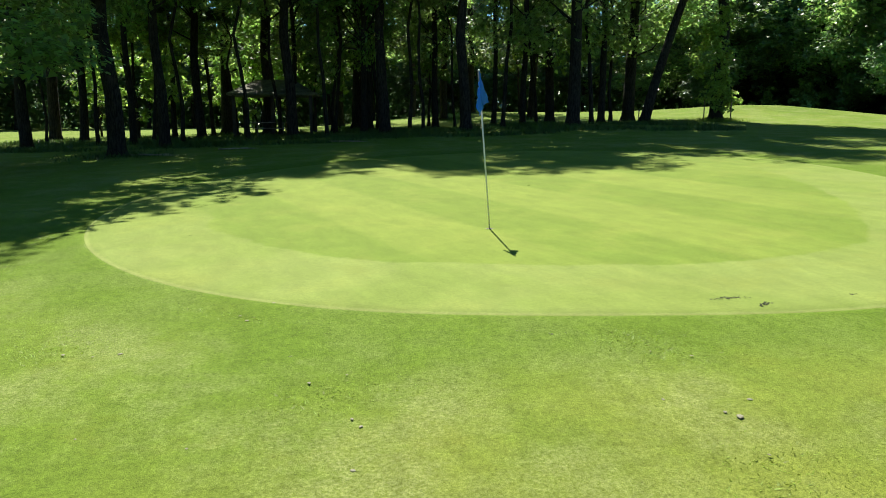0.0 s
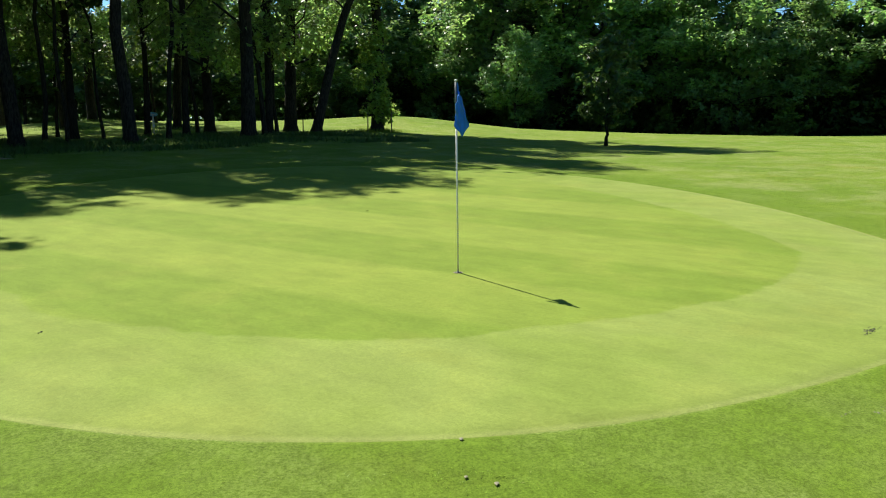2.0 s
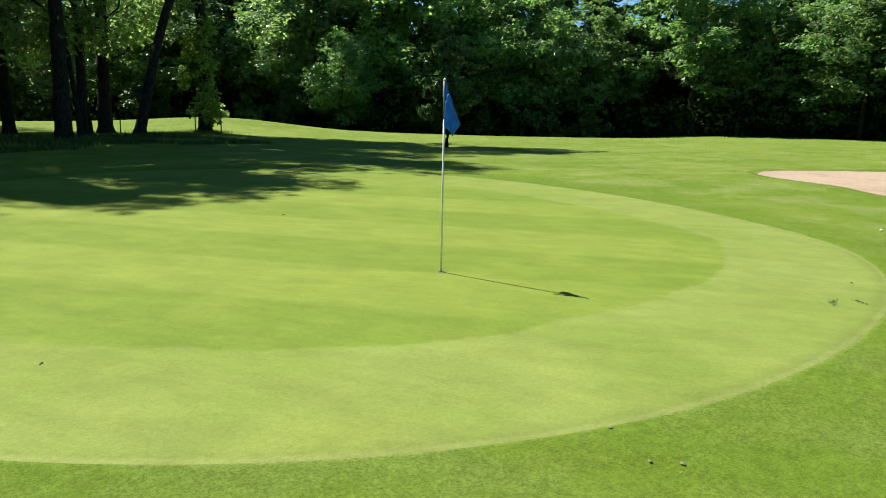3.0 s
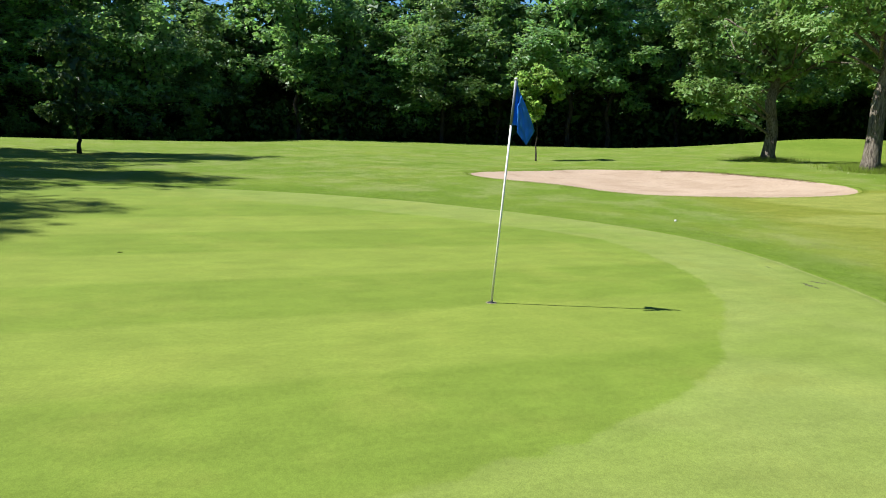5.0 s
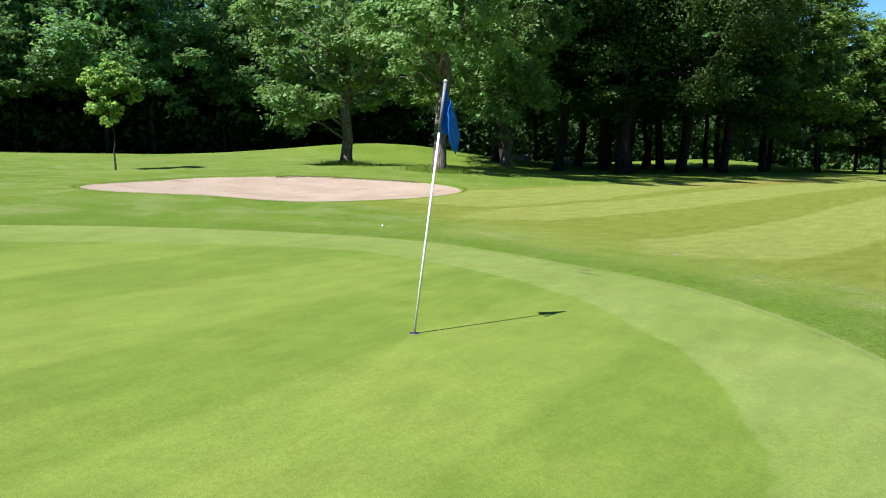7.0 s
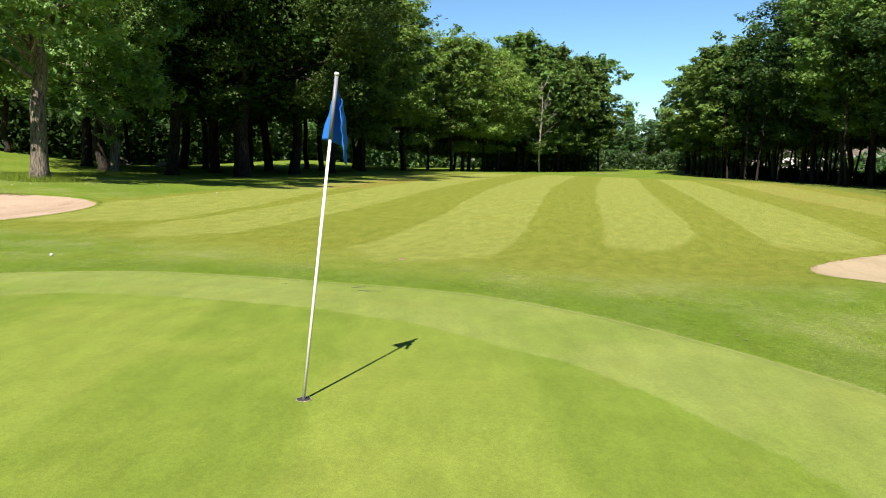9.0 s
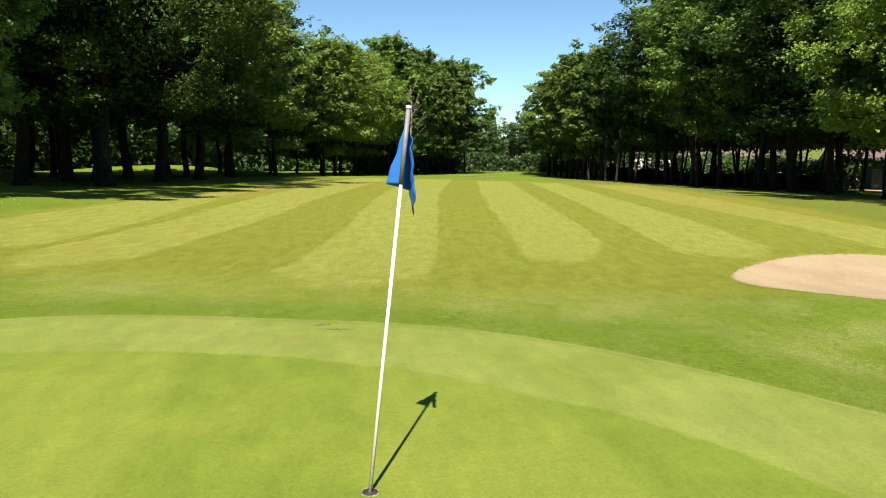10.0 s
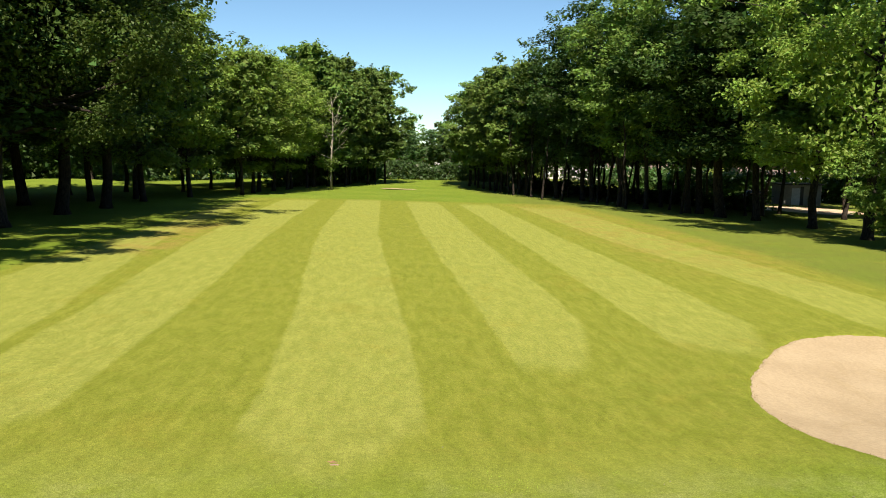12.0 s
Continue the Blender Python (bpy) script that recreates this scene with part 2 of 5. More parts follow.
    c = n.mix(n.math("MULTIPLY", n.math("MULTIPLY", parched, fair), 0.45), c, (0.190, 0.148, 0.036))
    scorched = n.math("MULTIPLY", n.math("MULTIPLY", n.span(v, -11.6, -10.6), n.span(v, -9.2, -8.2, 1, 0)), n.math("MULTIPLY", n.span(u, 23.0, 26.0), n.span(u, 34.0, 39.0, 1, 0)))
    scorched = n.math("MULTIPLY", scorched, n.span(n.noise(0.7, 5, 0.65, vec=p), 0.40, 0.60))
    c = n.mix(n.math("MULTIPLY", scorched, 0.55), c, (0.200, 0.150, 0.042))
    rim = n.add("ShaderNodeAttribute", kind="rim").outputs["Fac"]
    hem = n.math("MULTIPLY_ADD", fine_wob, 0.2, rim)
    cut = n.math("MULTIPLY", n.span(hem, 0.0, 0.03), n.span(n.math("ADD", rim, fine_wob), 0.5, 1.6, 1, 0))
    c = n.mix(n.math("MULTIPLY", cut, 0.68), c, (0.080, 0.134, 0.012))
    blade = n.noise(13, 5, 0.75, vec=p)
    val = n.math("ADD", n.span(fine, 0.25, 0.75, 0.76, 1.24), n.span(tiny, 0.25, 0.75, -0.30, 0.30))
    val = n.math("MULTIPLY", val, n.span(blade, 0.3, 0.7, 0.86, 1.14))
    val = n.math("MULTIPLY", val, n.span(mid, 0.3, 0.7, 0.93, 1.07))
    val = n.math("MULTIPLY", val, n.span(n.noise(34, 3, 0.6, vec=p), 0.60, 0.74, 1.0, 0.72))
    h = n.math("ADD", n.math("MULTIPLY", fine, 0.6), tiny)
    return n.finish(n.hue(c, val=val), 0.92, n.bump(h, 0.55, 0.025), spec=0.06)


def grass_green():
    """The close-cut green: a lighter lap round the rim, faint stripes inside."""
    n = Nodes("green_turf")
    p = n.where()
    rim = n.add("ShaderNodeAttribute", kind="rim").outputs["Fac"]
    wob = n.math("MULTIPLY", n.math("SUBTRACT", n.noise(0.6, 3, vec=p), 0.5), 0.6)
    r = n.math("ADD", rim, wob)
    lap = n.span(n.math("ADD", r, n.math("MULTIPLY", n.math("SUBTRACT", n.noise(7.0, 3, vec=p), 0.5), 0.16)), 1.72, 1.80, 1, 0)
    # mown lap: its sunlit contrast is put into the colour in front, faded behind
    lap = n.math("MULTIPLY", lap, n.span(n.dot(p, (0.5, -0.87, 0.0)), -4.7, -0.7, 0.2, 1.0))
    v = n.math("ADD", n.dot(p, (0.83, 0.56, 0.0)), n.math("MULTIPLY", wob, 0.25))
    stripe = n.span(n.math("SINE", n.math("MULTIPLY_ADD", v, 2.10, 3.30)), -0.22, 0.22)
    mid, fine, tiny = n.noise(0.9, 5, 0.6, vec=p), n.noise(30, 4, 0.7, vec=p), n.noise(120, 3, 0.7, vec=p)
    c = n.mix(stripe, (0.108, 0.156, 0.0205), (0.131, 0.176, 0.027))
    c = n.mix(n.span(r, 1.8, 3.4, 0.3, 0), c, (0.093, 0.146, 0.018))
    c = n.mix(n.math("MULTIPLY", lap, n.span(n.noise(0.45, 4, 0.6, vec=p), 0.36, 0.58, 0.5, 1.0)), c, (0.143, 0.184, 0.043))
    pale = n.math("MULTIPLY", n.span(mid, 0.47, 0.70), 0.40)
    c = n.mix(pale, c, (0.155, 0.186, 0.032))
    edge = n.span(n.math("ADD", rim, n.math("MULTIPLY", n.math("SUBTRACT", n.noise(9.0, 4, 0.7, vec=p), 0.5), 0.08)), 0.03, 0.09, 0.55, 0)
    c = n.mix(edge, c, (0.205, 0.240, 0.070))
    val = n.math("ADD", n.span(fine, 0.25, 0.75, 0.90, 1.10), n.span(tiny, 0.25, 0.75, -0.12, 0.12))
    streak = n.add("ShaderNodeCombineXYZ")
    n.link(n.dot(p, (0.86, 0.50, 0.0)), streak.inputs[0])
    n.link(n.math("MULTIPLY", n.dot(p, (-0.50, 0.86, 0.0)), 0.3), streak.inputs[1])
    val = n.math("MULTIPLY", val, n.span(n.noise(4.5, 6, 0.72, vec=streak.outputs[0]), 0.3, 0.7, 0.92, 1.08))
    val = n.math("MULTIPLY", val, n.span(n.noise(1.6, 5, 0.65, vec=p), 0.3, 0.7, 0.93, 1.07))
    h = n.math("ADD", n.math("MULTIPLY", fine, 0.6), tiny)
    return n.finish(n.hue(c, val=val), 0.9, n.bump(h, 0.25, 0.01), spec=0.08)


def sand_mat(name, low, high, damp, streaks):
    """Raked sand with damp, trodden streaks."""
    n = Nodes(name)
    p = n.where()
    big, fine, tiny = n.noise(0.7, 4, vec=p), n.noise(14, 5, 0.65, vec=p), n.noise(160, 2, vec=p)
    c = n.mix(n.span(big, 0.35, 0.65), low, high)
    rake = n.add("ShaderNodeCombineXYZ")
    n.link(n.dot(p, (0.9, 0.3, 0.0)), rake.inputs[0])
    n.link(n.math("MULTIPLY", n.dot(p, (-0.3, 0.9, 0.0)), 0.35), rake.inputs[1])
    c = n.mix(n.math("MULTIPLY", n.span(n.noise(2.2, 5, 0.7, vec=rake.outputs[0]), 0.53, 0.68), streaks), c, damp)
    val = n.math("ADD", n.span(fine, 0.3, 0.7, 0.9, 1.08), n.span(tiny, 0.3, 0.7, -0.05, 0.05))
    return n.finish(n.hue(c, val=val), 0.95, n.bump(fine, 0.5, 0.05), spec=0.1)


def leaf_mat(name, colour, glow, vary=0.22, share=0.38, rough=0.5, spec=0.25):
    """Leaves: a matt face with a soft sheen, and light that comes through."""
    n = Nodes(name)
    geo, info = n.add("ShaderNodeNewGeometry"), n.add("ShaderNodeObjectInfo")
    each, tree = geo.outputs["Random Per Island"], info.outputs["Random"]
    val = n.math("MULTIPLY", n.span(each, 0, 1, 1 - vary, 1 + vary), n.span(tree, 0, 1, 0.82, 1.2))
    shift = n.math("ADD", n.span(each, 0, 1, 0.485, 0.515), n.span(tree, 0, 1, -0.006, 0.008))
    c = n.hue(colour, shift, 1.0, val)
    n.finish(c, rough, spec=spec)
    through_leaf, mix = n.add("ShaderNodeBsdfTranslucent"), n.add("ShaderNodeMixShader")
    n.put(through_leaf.inputs["Color"], n.hue(glow, shift, 1.0, val))
    mix.inputs[0].default_value = share
    n.link(n.bsdf.outputs[0], mix.inputs[1])
    n.link(through_leaf.outputs[0], mix.inputs[2])
    n.link(mix.outputs[0], n.out.inputs["Surface"])
    return n.mat


def bark_mat(name, dark, light):
    n = Nodes(name)
    p = n.where()
    stretch = n.add("ShaderNodeMapping")
    n.link(p, stretch.inputs["Vector"])
    stretch.inputs["Scale"].default_value = (1, 1, 0.18)
    crack = n.noise(22, 5, 0.65, vec=stretch.outputs[0], warp=0.6)
    patch = n.noise(1.4, 4, vec=p)
    c = n.mix(n.span(crack, 0.38, 0.62), dark, light)
    c = n.mix(n.math("MULTIPLY", n.span(patch, 0.5, 0.68), 0.4), c, tuple(0.5 * (d + e) * g for d, e, g in zip(dark, light, (1.4, 1.8, 1.1))))
    return n.finish(c, 0.9, n.bump(crack, 0.9, 0.05), spec=0.15)


GRASS, TURF = grass_ground(), grass_green()
SAND = {
    "bunker_1": sand_mat("pinkish_sand", (0.272, 0.208, 0.142), (0.316, 0.248, 0.174), (0.205, 0.148, 0.095), 0.65),
    "bunker_2": sand_mat("beige_sand", (0.250, 0.203, 0.124), (0.286, 0.236, 0.147), (0.222, 0.176, 0.094), 0.40),
}
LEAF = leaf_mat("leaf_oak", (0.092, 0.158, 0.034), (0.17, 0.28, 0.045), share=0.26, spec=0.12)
LEAF_BLUE = leaf_mat("leaf_woodland", (0.100, 0.180, 0.064), (0.24, 0.42, 0.090), share=0.42, rough=0.42, spec=0.4)
# near-black copy: the shade inside and under the trees put into the colour
LEAF_DARK = leaf_mat("leaf_shade_dark", (0.036, 0.076, 0.019), (0.06, 0.13, 0.022), share=0.24, spec=0.1)
# darker copy for the great oak, shade put into the colour
LEAF_DEEP = leaf_mat("leaf_deep_shade", (0.058, 0.108, 0.025), (0.11, 0.19, 0.030), share=0.24, spec=0.12)
LEAF_FAR = leaf_mat("leaf_far_oak", (0.076, 0.132, 0.032), (0.14, 0.24, 0.038), share=0.26, spec=0.12)
# brighter copy: sunlight on the row trees put into the colour
LEAF_LIT = leaf_mat("leaf_sunlit_copy", (0.134, 0.210, 0.040), (0.24, 0.38, 0.055), share=0.26, spec=0.15)
LEAF_GREY = leaf_mat("leaf_maple_grey", (0.150, 0.240, 0.072), (0.24, 0.40, 0.085), share=0.34, spec=0.2)
# greyer copy: haze before the far trees put into the colour
LEAF_MIST = leaf_mat("leaf_hazed_wood", (0.070, 0.120, 0.058), (0.15, 0.25, 0.085), share=0.34)
# copy with raised glow: backlight at the north-east edge put into the colour
LEAF_GLOW = leaf_mat("leaf_backlit_edge", (0.092, 0.165, 0.062), (0.36, 0.56, 0.14), 0.4, 0.52, rough=0.42, spec=0.4)
# darker copy: shade behind the rows put into the colour; dark shrubs too
LEAF_SHADY = leaf_mat("leaf_dark_shady", (0.046, 0.096, 0.030), (0.11, 0.22, 0.042), share=0.34, rough=0.42, spec=0.4)
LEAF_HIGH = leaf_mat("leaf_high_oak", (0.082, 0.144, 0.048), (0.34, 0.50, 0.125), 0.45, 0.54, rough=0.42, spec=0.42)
LEAF_YOUNG = leaf_mat("leaf_maple", (0.180, 0.295, 0.070), (0.38, 0.56, 0.11), 0.3, 0.48)
BLADE = leaf_mat("grass_blade", (0.135, 0.195, 0.018), (0.20, 0.26, 0.022), 0.45)
# near-black: the shade under the crowns put into the bark's colour
BARK = bark_mat("bark_near_black", (0.010, 0.008, 0.007), (0.042, 0.035, 0.027))
BARK_STRAW = bark_mat("bark_bare", (0.14, 0.13, 0.105), (0.29, 0.275, 0.225))
BARK_PALE = bark_mat("bark_dead", (0.16, 0.13, 0.09), (0.42, 0.36, 0.27))

# ---------------------------------------------------------------- ground, green, bunkers
SECT = 360
TH = np.linspace(0, 2 * np.pi, SECT, endpoint=False)
GR = green_radius(TH)


def polar(rings):
    """Points on rings round the green's centre; rings: (share of the green's radius, metres added)."""
    pts = []
    for share, add in rings:
        r = GR * share + add
        pts.append(np.stack([GREEN_C[0] + r * np.cos(TH), GREEN_C[1] + r * np.sin(TH)], -1))
    return np.array(pts)


def rings_faces(n):
    k = np.arange(SECT)
    out = []
    for i in range(n - 1):
        a = i * SECT + k
        b = i * SECT + (k + 1) % SECT
        out.append(np.stack([a, b, b + SECT, a + SECT], -1))
    return np.concatenate(out)


adds, step = [-0.03, 0.0, 0.05, 0.10, 0.16], 0.12
while adds[-1] < 4200:
    adds.append(adds[-1] + step)
    step = min(step * 1.05, 0.40) if adds[-1] < 26 else step * 1.05
rings = [(0.9, 0), (0.97, 0)] + [(1, a) for a in adds]
xy = polar(rings)
z = height(xy[..., 0], xy[..., 1])
over = np.array([a if s == 1 else -1 for s, a in rings])[:, None]
z = z + np.where(over < -0.5, -0.05, -0.006 + 0.010 * np.clip((over + 0.03) / 0.03, 0, 1) + 0.009 * np.clip(over / 0.08, 0, 1))
fine_relief = 0.012 * (np.sin(xy[..., 0] * 2.1 + 1.3 * np.sin(xy[..., 1] * 1.7)) * np.sin(xy[..., 1] * 1.9 + xy[..., 0] * 0.6))
z = z + np.where(over > 0.3, fine_relief, 0)
ground = mesh_ob("ground", np.concatenate([xy, z[..., None]], -1).reshape(-1, 3), rings_faces(len(rings)), GRASS)
ground.data.attributes.new("rim", "FLOAT", "POINT").data.foreach_set("value", np.repeat(over[:, 0], SECT).astype(np.float32))
tagged(ground, "mown golf course grass with rough and striped fairway", "grass ground", kind="structure")

shares = [0.004] + list(np.linspace(0.03, 0.9975, 48)) + [1.0]
gxy = polar([(s, 0) for s in shares])
gz = height(gxy[..., 0], gxy[..., 1]) + np.array([0.006 if s < 0.999 else -0.006 for s in shares])[:, None]
faces = rings_faces(len(shares)).tolist() + [tuple(range(SECT))]
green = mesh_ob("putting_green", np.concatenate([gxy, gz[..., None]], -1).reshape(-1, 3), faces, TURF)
rim = np.concatenate([GR * (1 - s) for s in shares])
green.data.attributes.new("rim", "FLOAT", "POINT").data.foreach_set("value", rim.astype(np.float32))
tagged(green, "close-cut pale green putting surface with mowing laps", "putting green", kind="structure")


def bunker(key, label):
    a, b, depth, r0, terms = BUNKERS[key]
    n_r, n_a = 44, 160
    verts = []
    for i in range(n_r + 1):
        f = (i / n_r) ** 0.7
        for k in range(n_a):
            th = 2 * math.pi * k / n_a
            r = f * float(waves(np.array(th), r0, terms)) * 1.03
            x, y = a + r * math.cos(th), b + r * math.sin(th)
            rake = 0.006 * math.sin(11 * x + 5 * y + 1.5 * math.sin(1.3 * x)) + 0.02 * noise.noise((x * 0.9, y * 0.9, 3.0))
            verts.append((x, y, float(sand_level(x, y)) + 0.010 + rake * min(1, 3 * (1 - f))))
    faces = [(i * n_a + k, i * n_a + (k + 1) % n_a, (i + 1) * n_a + (k + 1) % n_a, (i + 1) * n_a + k) for i in range(n_r) for k in range(n_a)]
    return tagged(mesh_ob(key, verts, faces, SAND.get(key, SAND["bunker_2"])), label, "sand bunker", kind="structure")


def lip(key, label, rise):
    """The turf's rolled edge round the sand."""
    a, b, depth, r0, terms = BUNKERS[key]
    n_a = 360
    verts = []
    for share, lift in ((0.992, -0.10), (0.996, 0.022), (1.004, 0.034), (1.03, 0.036), (1.09, 0.024), (1.16, 0.006), (1.24, -0.03)):
        for k in range(n_a):
            th = 2 * math.pi * k / n_a
            ragged = 0.004 * math.sin(17 * th) + 0.003 * math.sin(41 * th + 2) + 0.003 * math.sin(89 * th + 1)
            r = float(waves(np.array(th), r0, terms)) * (share + ragged)
            x, y = a + r * math.cos(th), b + r * math.sin(th)
            verts.append((x, y, float(sand_level(x, y)) + (lift * rise if lift > 0 else lift)))
    faces = [(i * n_a + k, i * n_a + (k + 1) % n_a, (i + 1) * n_a + (k + 1) % n_a, (i + 1) * n_a + k) for i in range(6) for k in range(n_a)]
    return tagged(mesh_ob("bunker_lip", verts, faces, GRASS), label, "grass edge", kind="structure")


lip("bunker_1", "rolled grass edge round the pinkish sand", 0.45)
lip("bunker_2", "rolled grass edge round the beige sand", 0.9)
bunker("bunker_1", "pale pinkish sand bunker beside the green")
bunker("bunker_2", "pale beige sand bunker at the fairway's edge")
bunker("bunker_3", "far sand bunker at the end of the fairway")


# ---------------------------------------------------------------- trees
def leaf_faces(rng, at, norm, long, tri):
    """One small leaf at each place, bent along its rib."""
    count = len(at)
    norm = norm / np.linalg.norm(norm, axis=1)[:, None]
    a = np.cross(norm, rng.normal(size=(count, 3)))
    a /= np.linalg.norm(a, axis=1)[:, None]
    b = np.cross(norm, a)
    long = long[:, None]
    wide, bend = long * 0.40, norm * long * 0.22
    if tri:
        v = np.stack([at - a * long * 0.45 + b * wide, at + a * long * 0.55, at - a * long * 0.45 - b * wide], 1).reshape(-1, 3)
        return v, np.arange(count * 3).reshape(-1, 3)
    v = np.stack([at - a * long * 0.5, at + b * wide + bend, at + a * long * 0.5 - bend, at - b * wide + bend], 1).reshape(-1, 3)
    return v, np.arange(count * 4).reshape(-1, 4)


def leaves(rng, centres, sizes, count, leaf, flat=0.55, face_up=0.72, tri=False, tufts=9, core=0.2):
    """Boughs of foliage: each bough carries tufts on its upper shell and larger, shaded leaves at its core."""
    centres, sizes = np.array(centres), np.array(sizes)
    share = sizes**2 / (sizes**2).sum()
    squash = np.array([1, 1, flat])
    n_t = len(centres) * tufts
    bough = rng.choice(len(centres), n_t, p=share)
    way = rng.normal(size=(n_t, 3)) + np.array([0, 0, 0.35])
    way /= np.linalg.norm(way, axis=1)[:, None]
    tuft = centres[bough] + way * (sizes[bough] * (0.55 + 0.5 * rng.random(n_t)))[:, None] * squash
    tuft_r = sizes[bough] * (0.24 + 0.20 * rng.random(n_t))
    inner = int(count * core)
    outer = count - inner
    k = rng.choice(n_t, outer, p=tuft_r**2 / (tuft_r**2).sum())
    spray = rng.normal(size=(outer, 3)) * np.array([1, 1, 0.6])
    at = tuft[k] + spray * (tuft_r[k] * 0.46)[:, None]
    norm = way[k] * 0.45 + rng.normal(size=(outer, 3)) * 0.32 + np.array([0, 0, face_up])
    long = leaf * (0.6 + 0.8 * rng.random(outer))
    m = rng.choice(len(centres), inner, p=share)
    at_in = centres[m] + rng.normal(size=(inner, 3)) * (sizes[m] * 0.33)[:, None] * squash - np.array([0, 0, 0.12]) * sizes[m][:, None]
    norm_in = rng.normal(size=(inner, 3)) + np.array([0, 0, 0.5])
    long_in = leaf * 1.35 * (0.7 + 0.6 * rng.random(inner))
    return leaf_faces(rng, np.concatenate([at, at_in]), np.concatenate([norm, norm_in]), np.concatenate([long, long_in]), tri)


def tree(name, label, seed, tall, bare, spread, trunk_r, clumps, count, leaf, mats, lean=(0, 0), category="tree", low=0.0, swell=1.6, full=0.30, tri=False, rough=1.0, clump=1.0, limb=0.30, tufts=9, boughs=(), core=0.14, heart=0.12, foot=0.55, split=False, heart_low=0.06):
    """A broad-leaved tree: tapered trunk, limbs and a ragged crown of leaf sprays. bare: height of clear trunk; full: where the crown is widest; foot: its width at the lowest boughs."""
    rng = np.random.default_rng(seed)
    top = thing(name, 0, 0, 0, label, category)
    clumps = int(clumps * 0.74)
    verts, faces, limbs = [], [], []
    steps = 9
    line, rad = [], []
    wander = rng.normal(size=(steps + 1, 2)) * 0.08 * rough
    for i in range(steps + 1):
        f = i / steps
        h = f * tall * 0.88
        line.append((lean[0] * h + wander[i, 0] * 4.5 * f**0.7, lean[1] * h + wander[i, 1] * 4.5 * f**0.7, h - 0.15 * (i == 0)))
        rad.append(trunk_r * ((1 - f) ** 0.75 * 0.9 + 0.06) * (swell if i == 0 else 1))
    line.insert(1, (lean[0] * 0.35, lean[1] * 0.35, 0.4))
    rad.insert(1, trunk_r * 1.02)
    tube(line, rad, 9, verts, faces)
    centres, sizes = [], []
    for k in range(clumps):
        g = (k + 0.5) / clumps
        h = bare + (tall - bare) * g**0.92 * 0.98
        if g < full:
            width = spread * (foot + (1 - foot) * math.sin(0.5 * math.pi * g / full))
        else:
            width = spread * math.cos(0.5 * math.pi * ((g - full) / (1.03 - full)) ** 1.35)
        ang = k * 2.399963 + rng.normal() * 0.4
        out = width * (0.25 + 0.85 * rng.random() ** 0.55)
        size = clump * spread * (0.165 + 0.155 * rng.random()) * (1.05 - 0.25 * g)
        c = np.array([lean[0] * h + math.cos(ang) * out, lean[1] * h + math.sin(ang) * out, max(bare * 0.85, h + rng.normal() * (0.35 + 0.7 * max(0, 0.3 - g) / 0.3))])
        centres.append(c)
        sizes.append(size)
        if k % 4 == 0 or k < 10:
            root = max(min(h - 0.6 - 0.45 * out, tall * 0.8), bare * 0.85 + 0.12 * (tall - bare) * rng.random())
            mid = np.array([lean[0] * root + math.cos(ang + 0.2) * out * 0.5, lean[1] * root + math.sin(ang + 0.2) * out * 0.5, root + (h - root) * 0.62])
            r0 = trunk_r * limb * (1 - 0.6 * g)
            limbs.append(([(lean[0] * root, lean[1] * root, root), mid, c], [r0, r0 * 0.6, r0 * 0.2]))
    for k in range(int(clumps * low)):
        ang, out = rng.random() * 6.283, spread * (0.3 + 0.65 * rng.random())
        centres.append(np.array([math.cos(ang) * out, math.sin(ang) * out, 0.4 + bare * 1.0 * rng.random()]))
        sizes.append(clump * spread * (0.14 + 0.12 * rng.random()))
    for x, y, h, size in boughs:
        centres.append(np.array([x, y, h]))
        sizes.append(size)
        root = h - 0.3 - 0.3 * math.hypot(x, y)
        limbs.append(([(lean[0] * root, lean[1] * root, root), (x * 0.5, y * 0.5, h - 0.3), (x, y, h)], [trunk_r * 0.25, trunk_r * 0.15, 0.02]))
    for way, girths in limbs:
        if split:
            mesh_ob("limb", *tube(way, girths, 6, cap=False), mats[0], top)
        else:
            tube(way, girths, 5, verts, faces, cap=False)
    mesh_ob("trunk", verts, faces, mats[0], top, "dark furrowed trunk" if mats[0] is BARK else "")
    v, f = leaves(rng, centres, sizes, count, leaf, tri=tri, tufts=tufts, core=core)
    # larger leaves round the stem, added to block light through the crown
    n_in = int(count * heart)
    g = heart_low + (0.92 - heart_low) * rng.random(n_in)
    h = bare + (tall - bare) * g
    ang = rng.random(n_in) * 6.2832
    out = spread * 0.50 * np.sqrt(rng.random(n_in)) * np.sqrt(np.clip(1.05 - g, 0, 1)) * np.clip(0.45 + 2.2 * g, 0, 1)
    at = np.stack([lean[0] * h + np.cos(ang) * out, lean[1] * h + np.sin(ang) * out, h], -1)
    v2, f2 = leaf_faces(rng, at, rng.normal(size=(n_in, 3)) + np.array([0, 0, 0.6]), leaf * 1.8 * (0.7 + 0.6 * rng.random(n_in)), tri)
    v, f = np.concatenate([v, v2]), np.concatenate([f, f2 + len(v)])
    mesh_ob("crown", v, f, mats[1], top, "leafy crown with gaps", smooth=False)
    return top


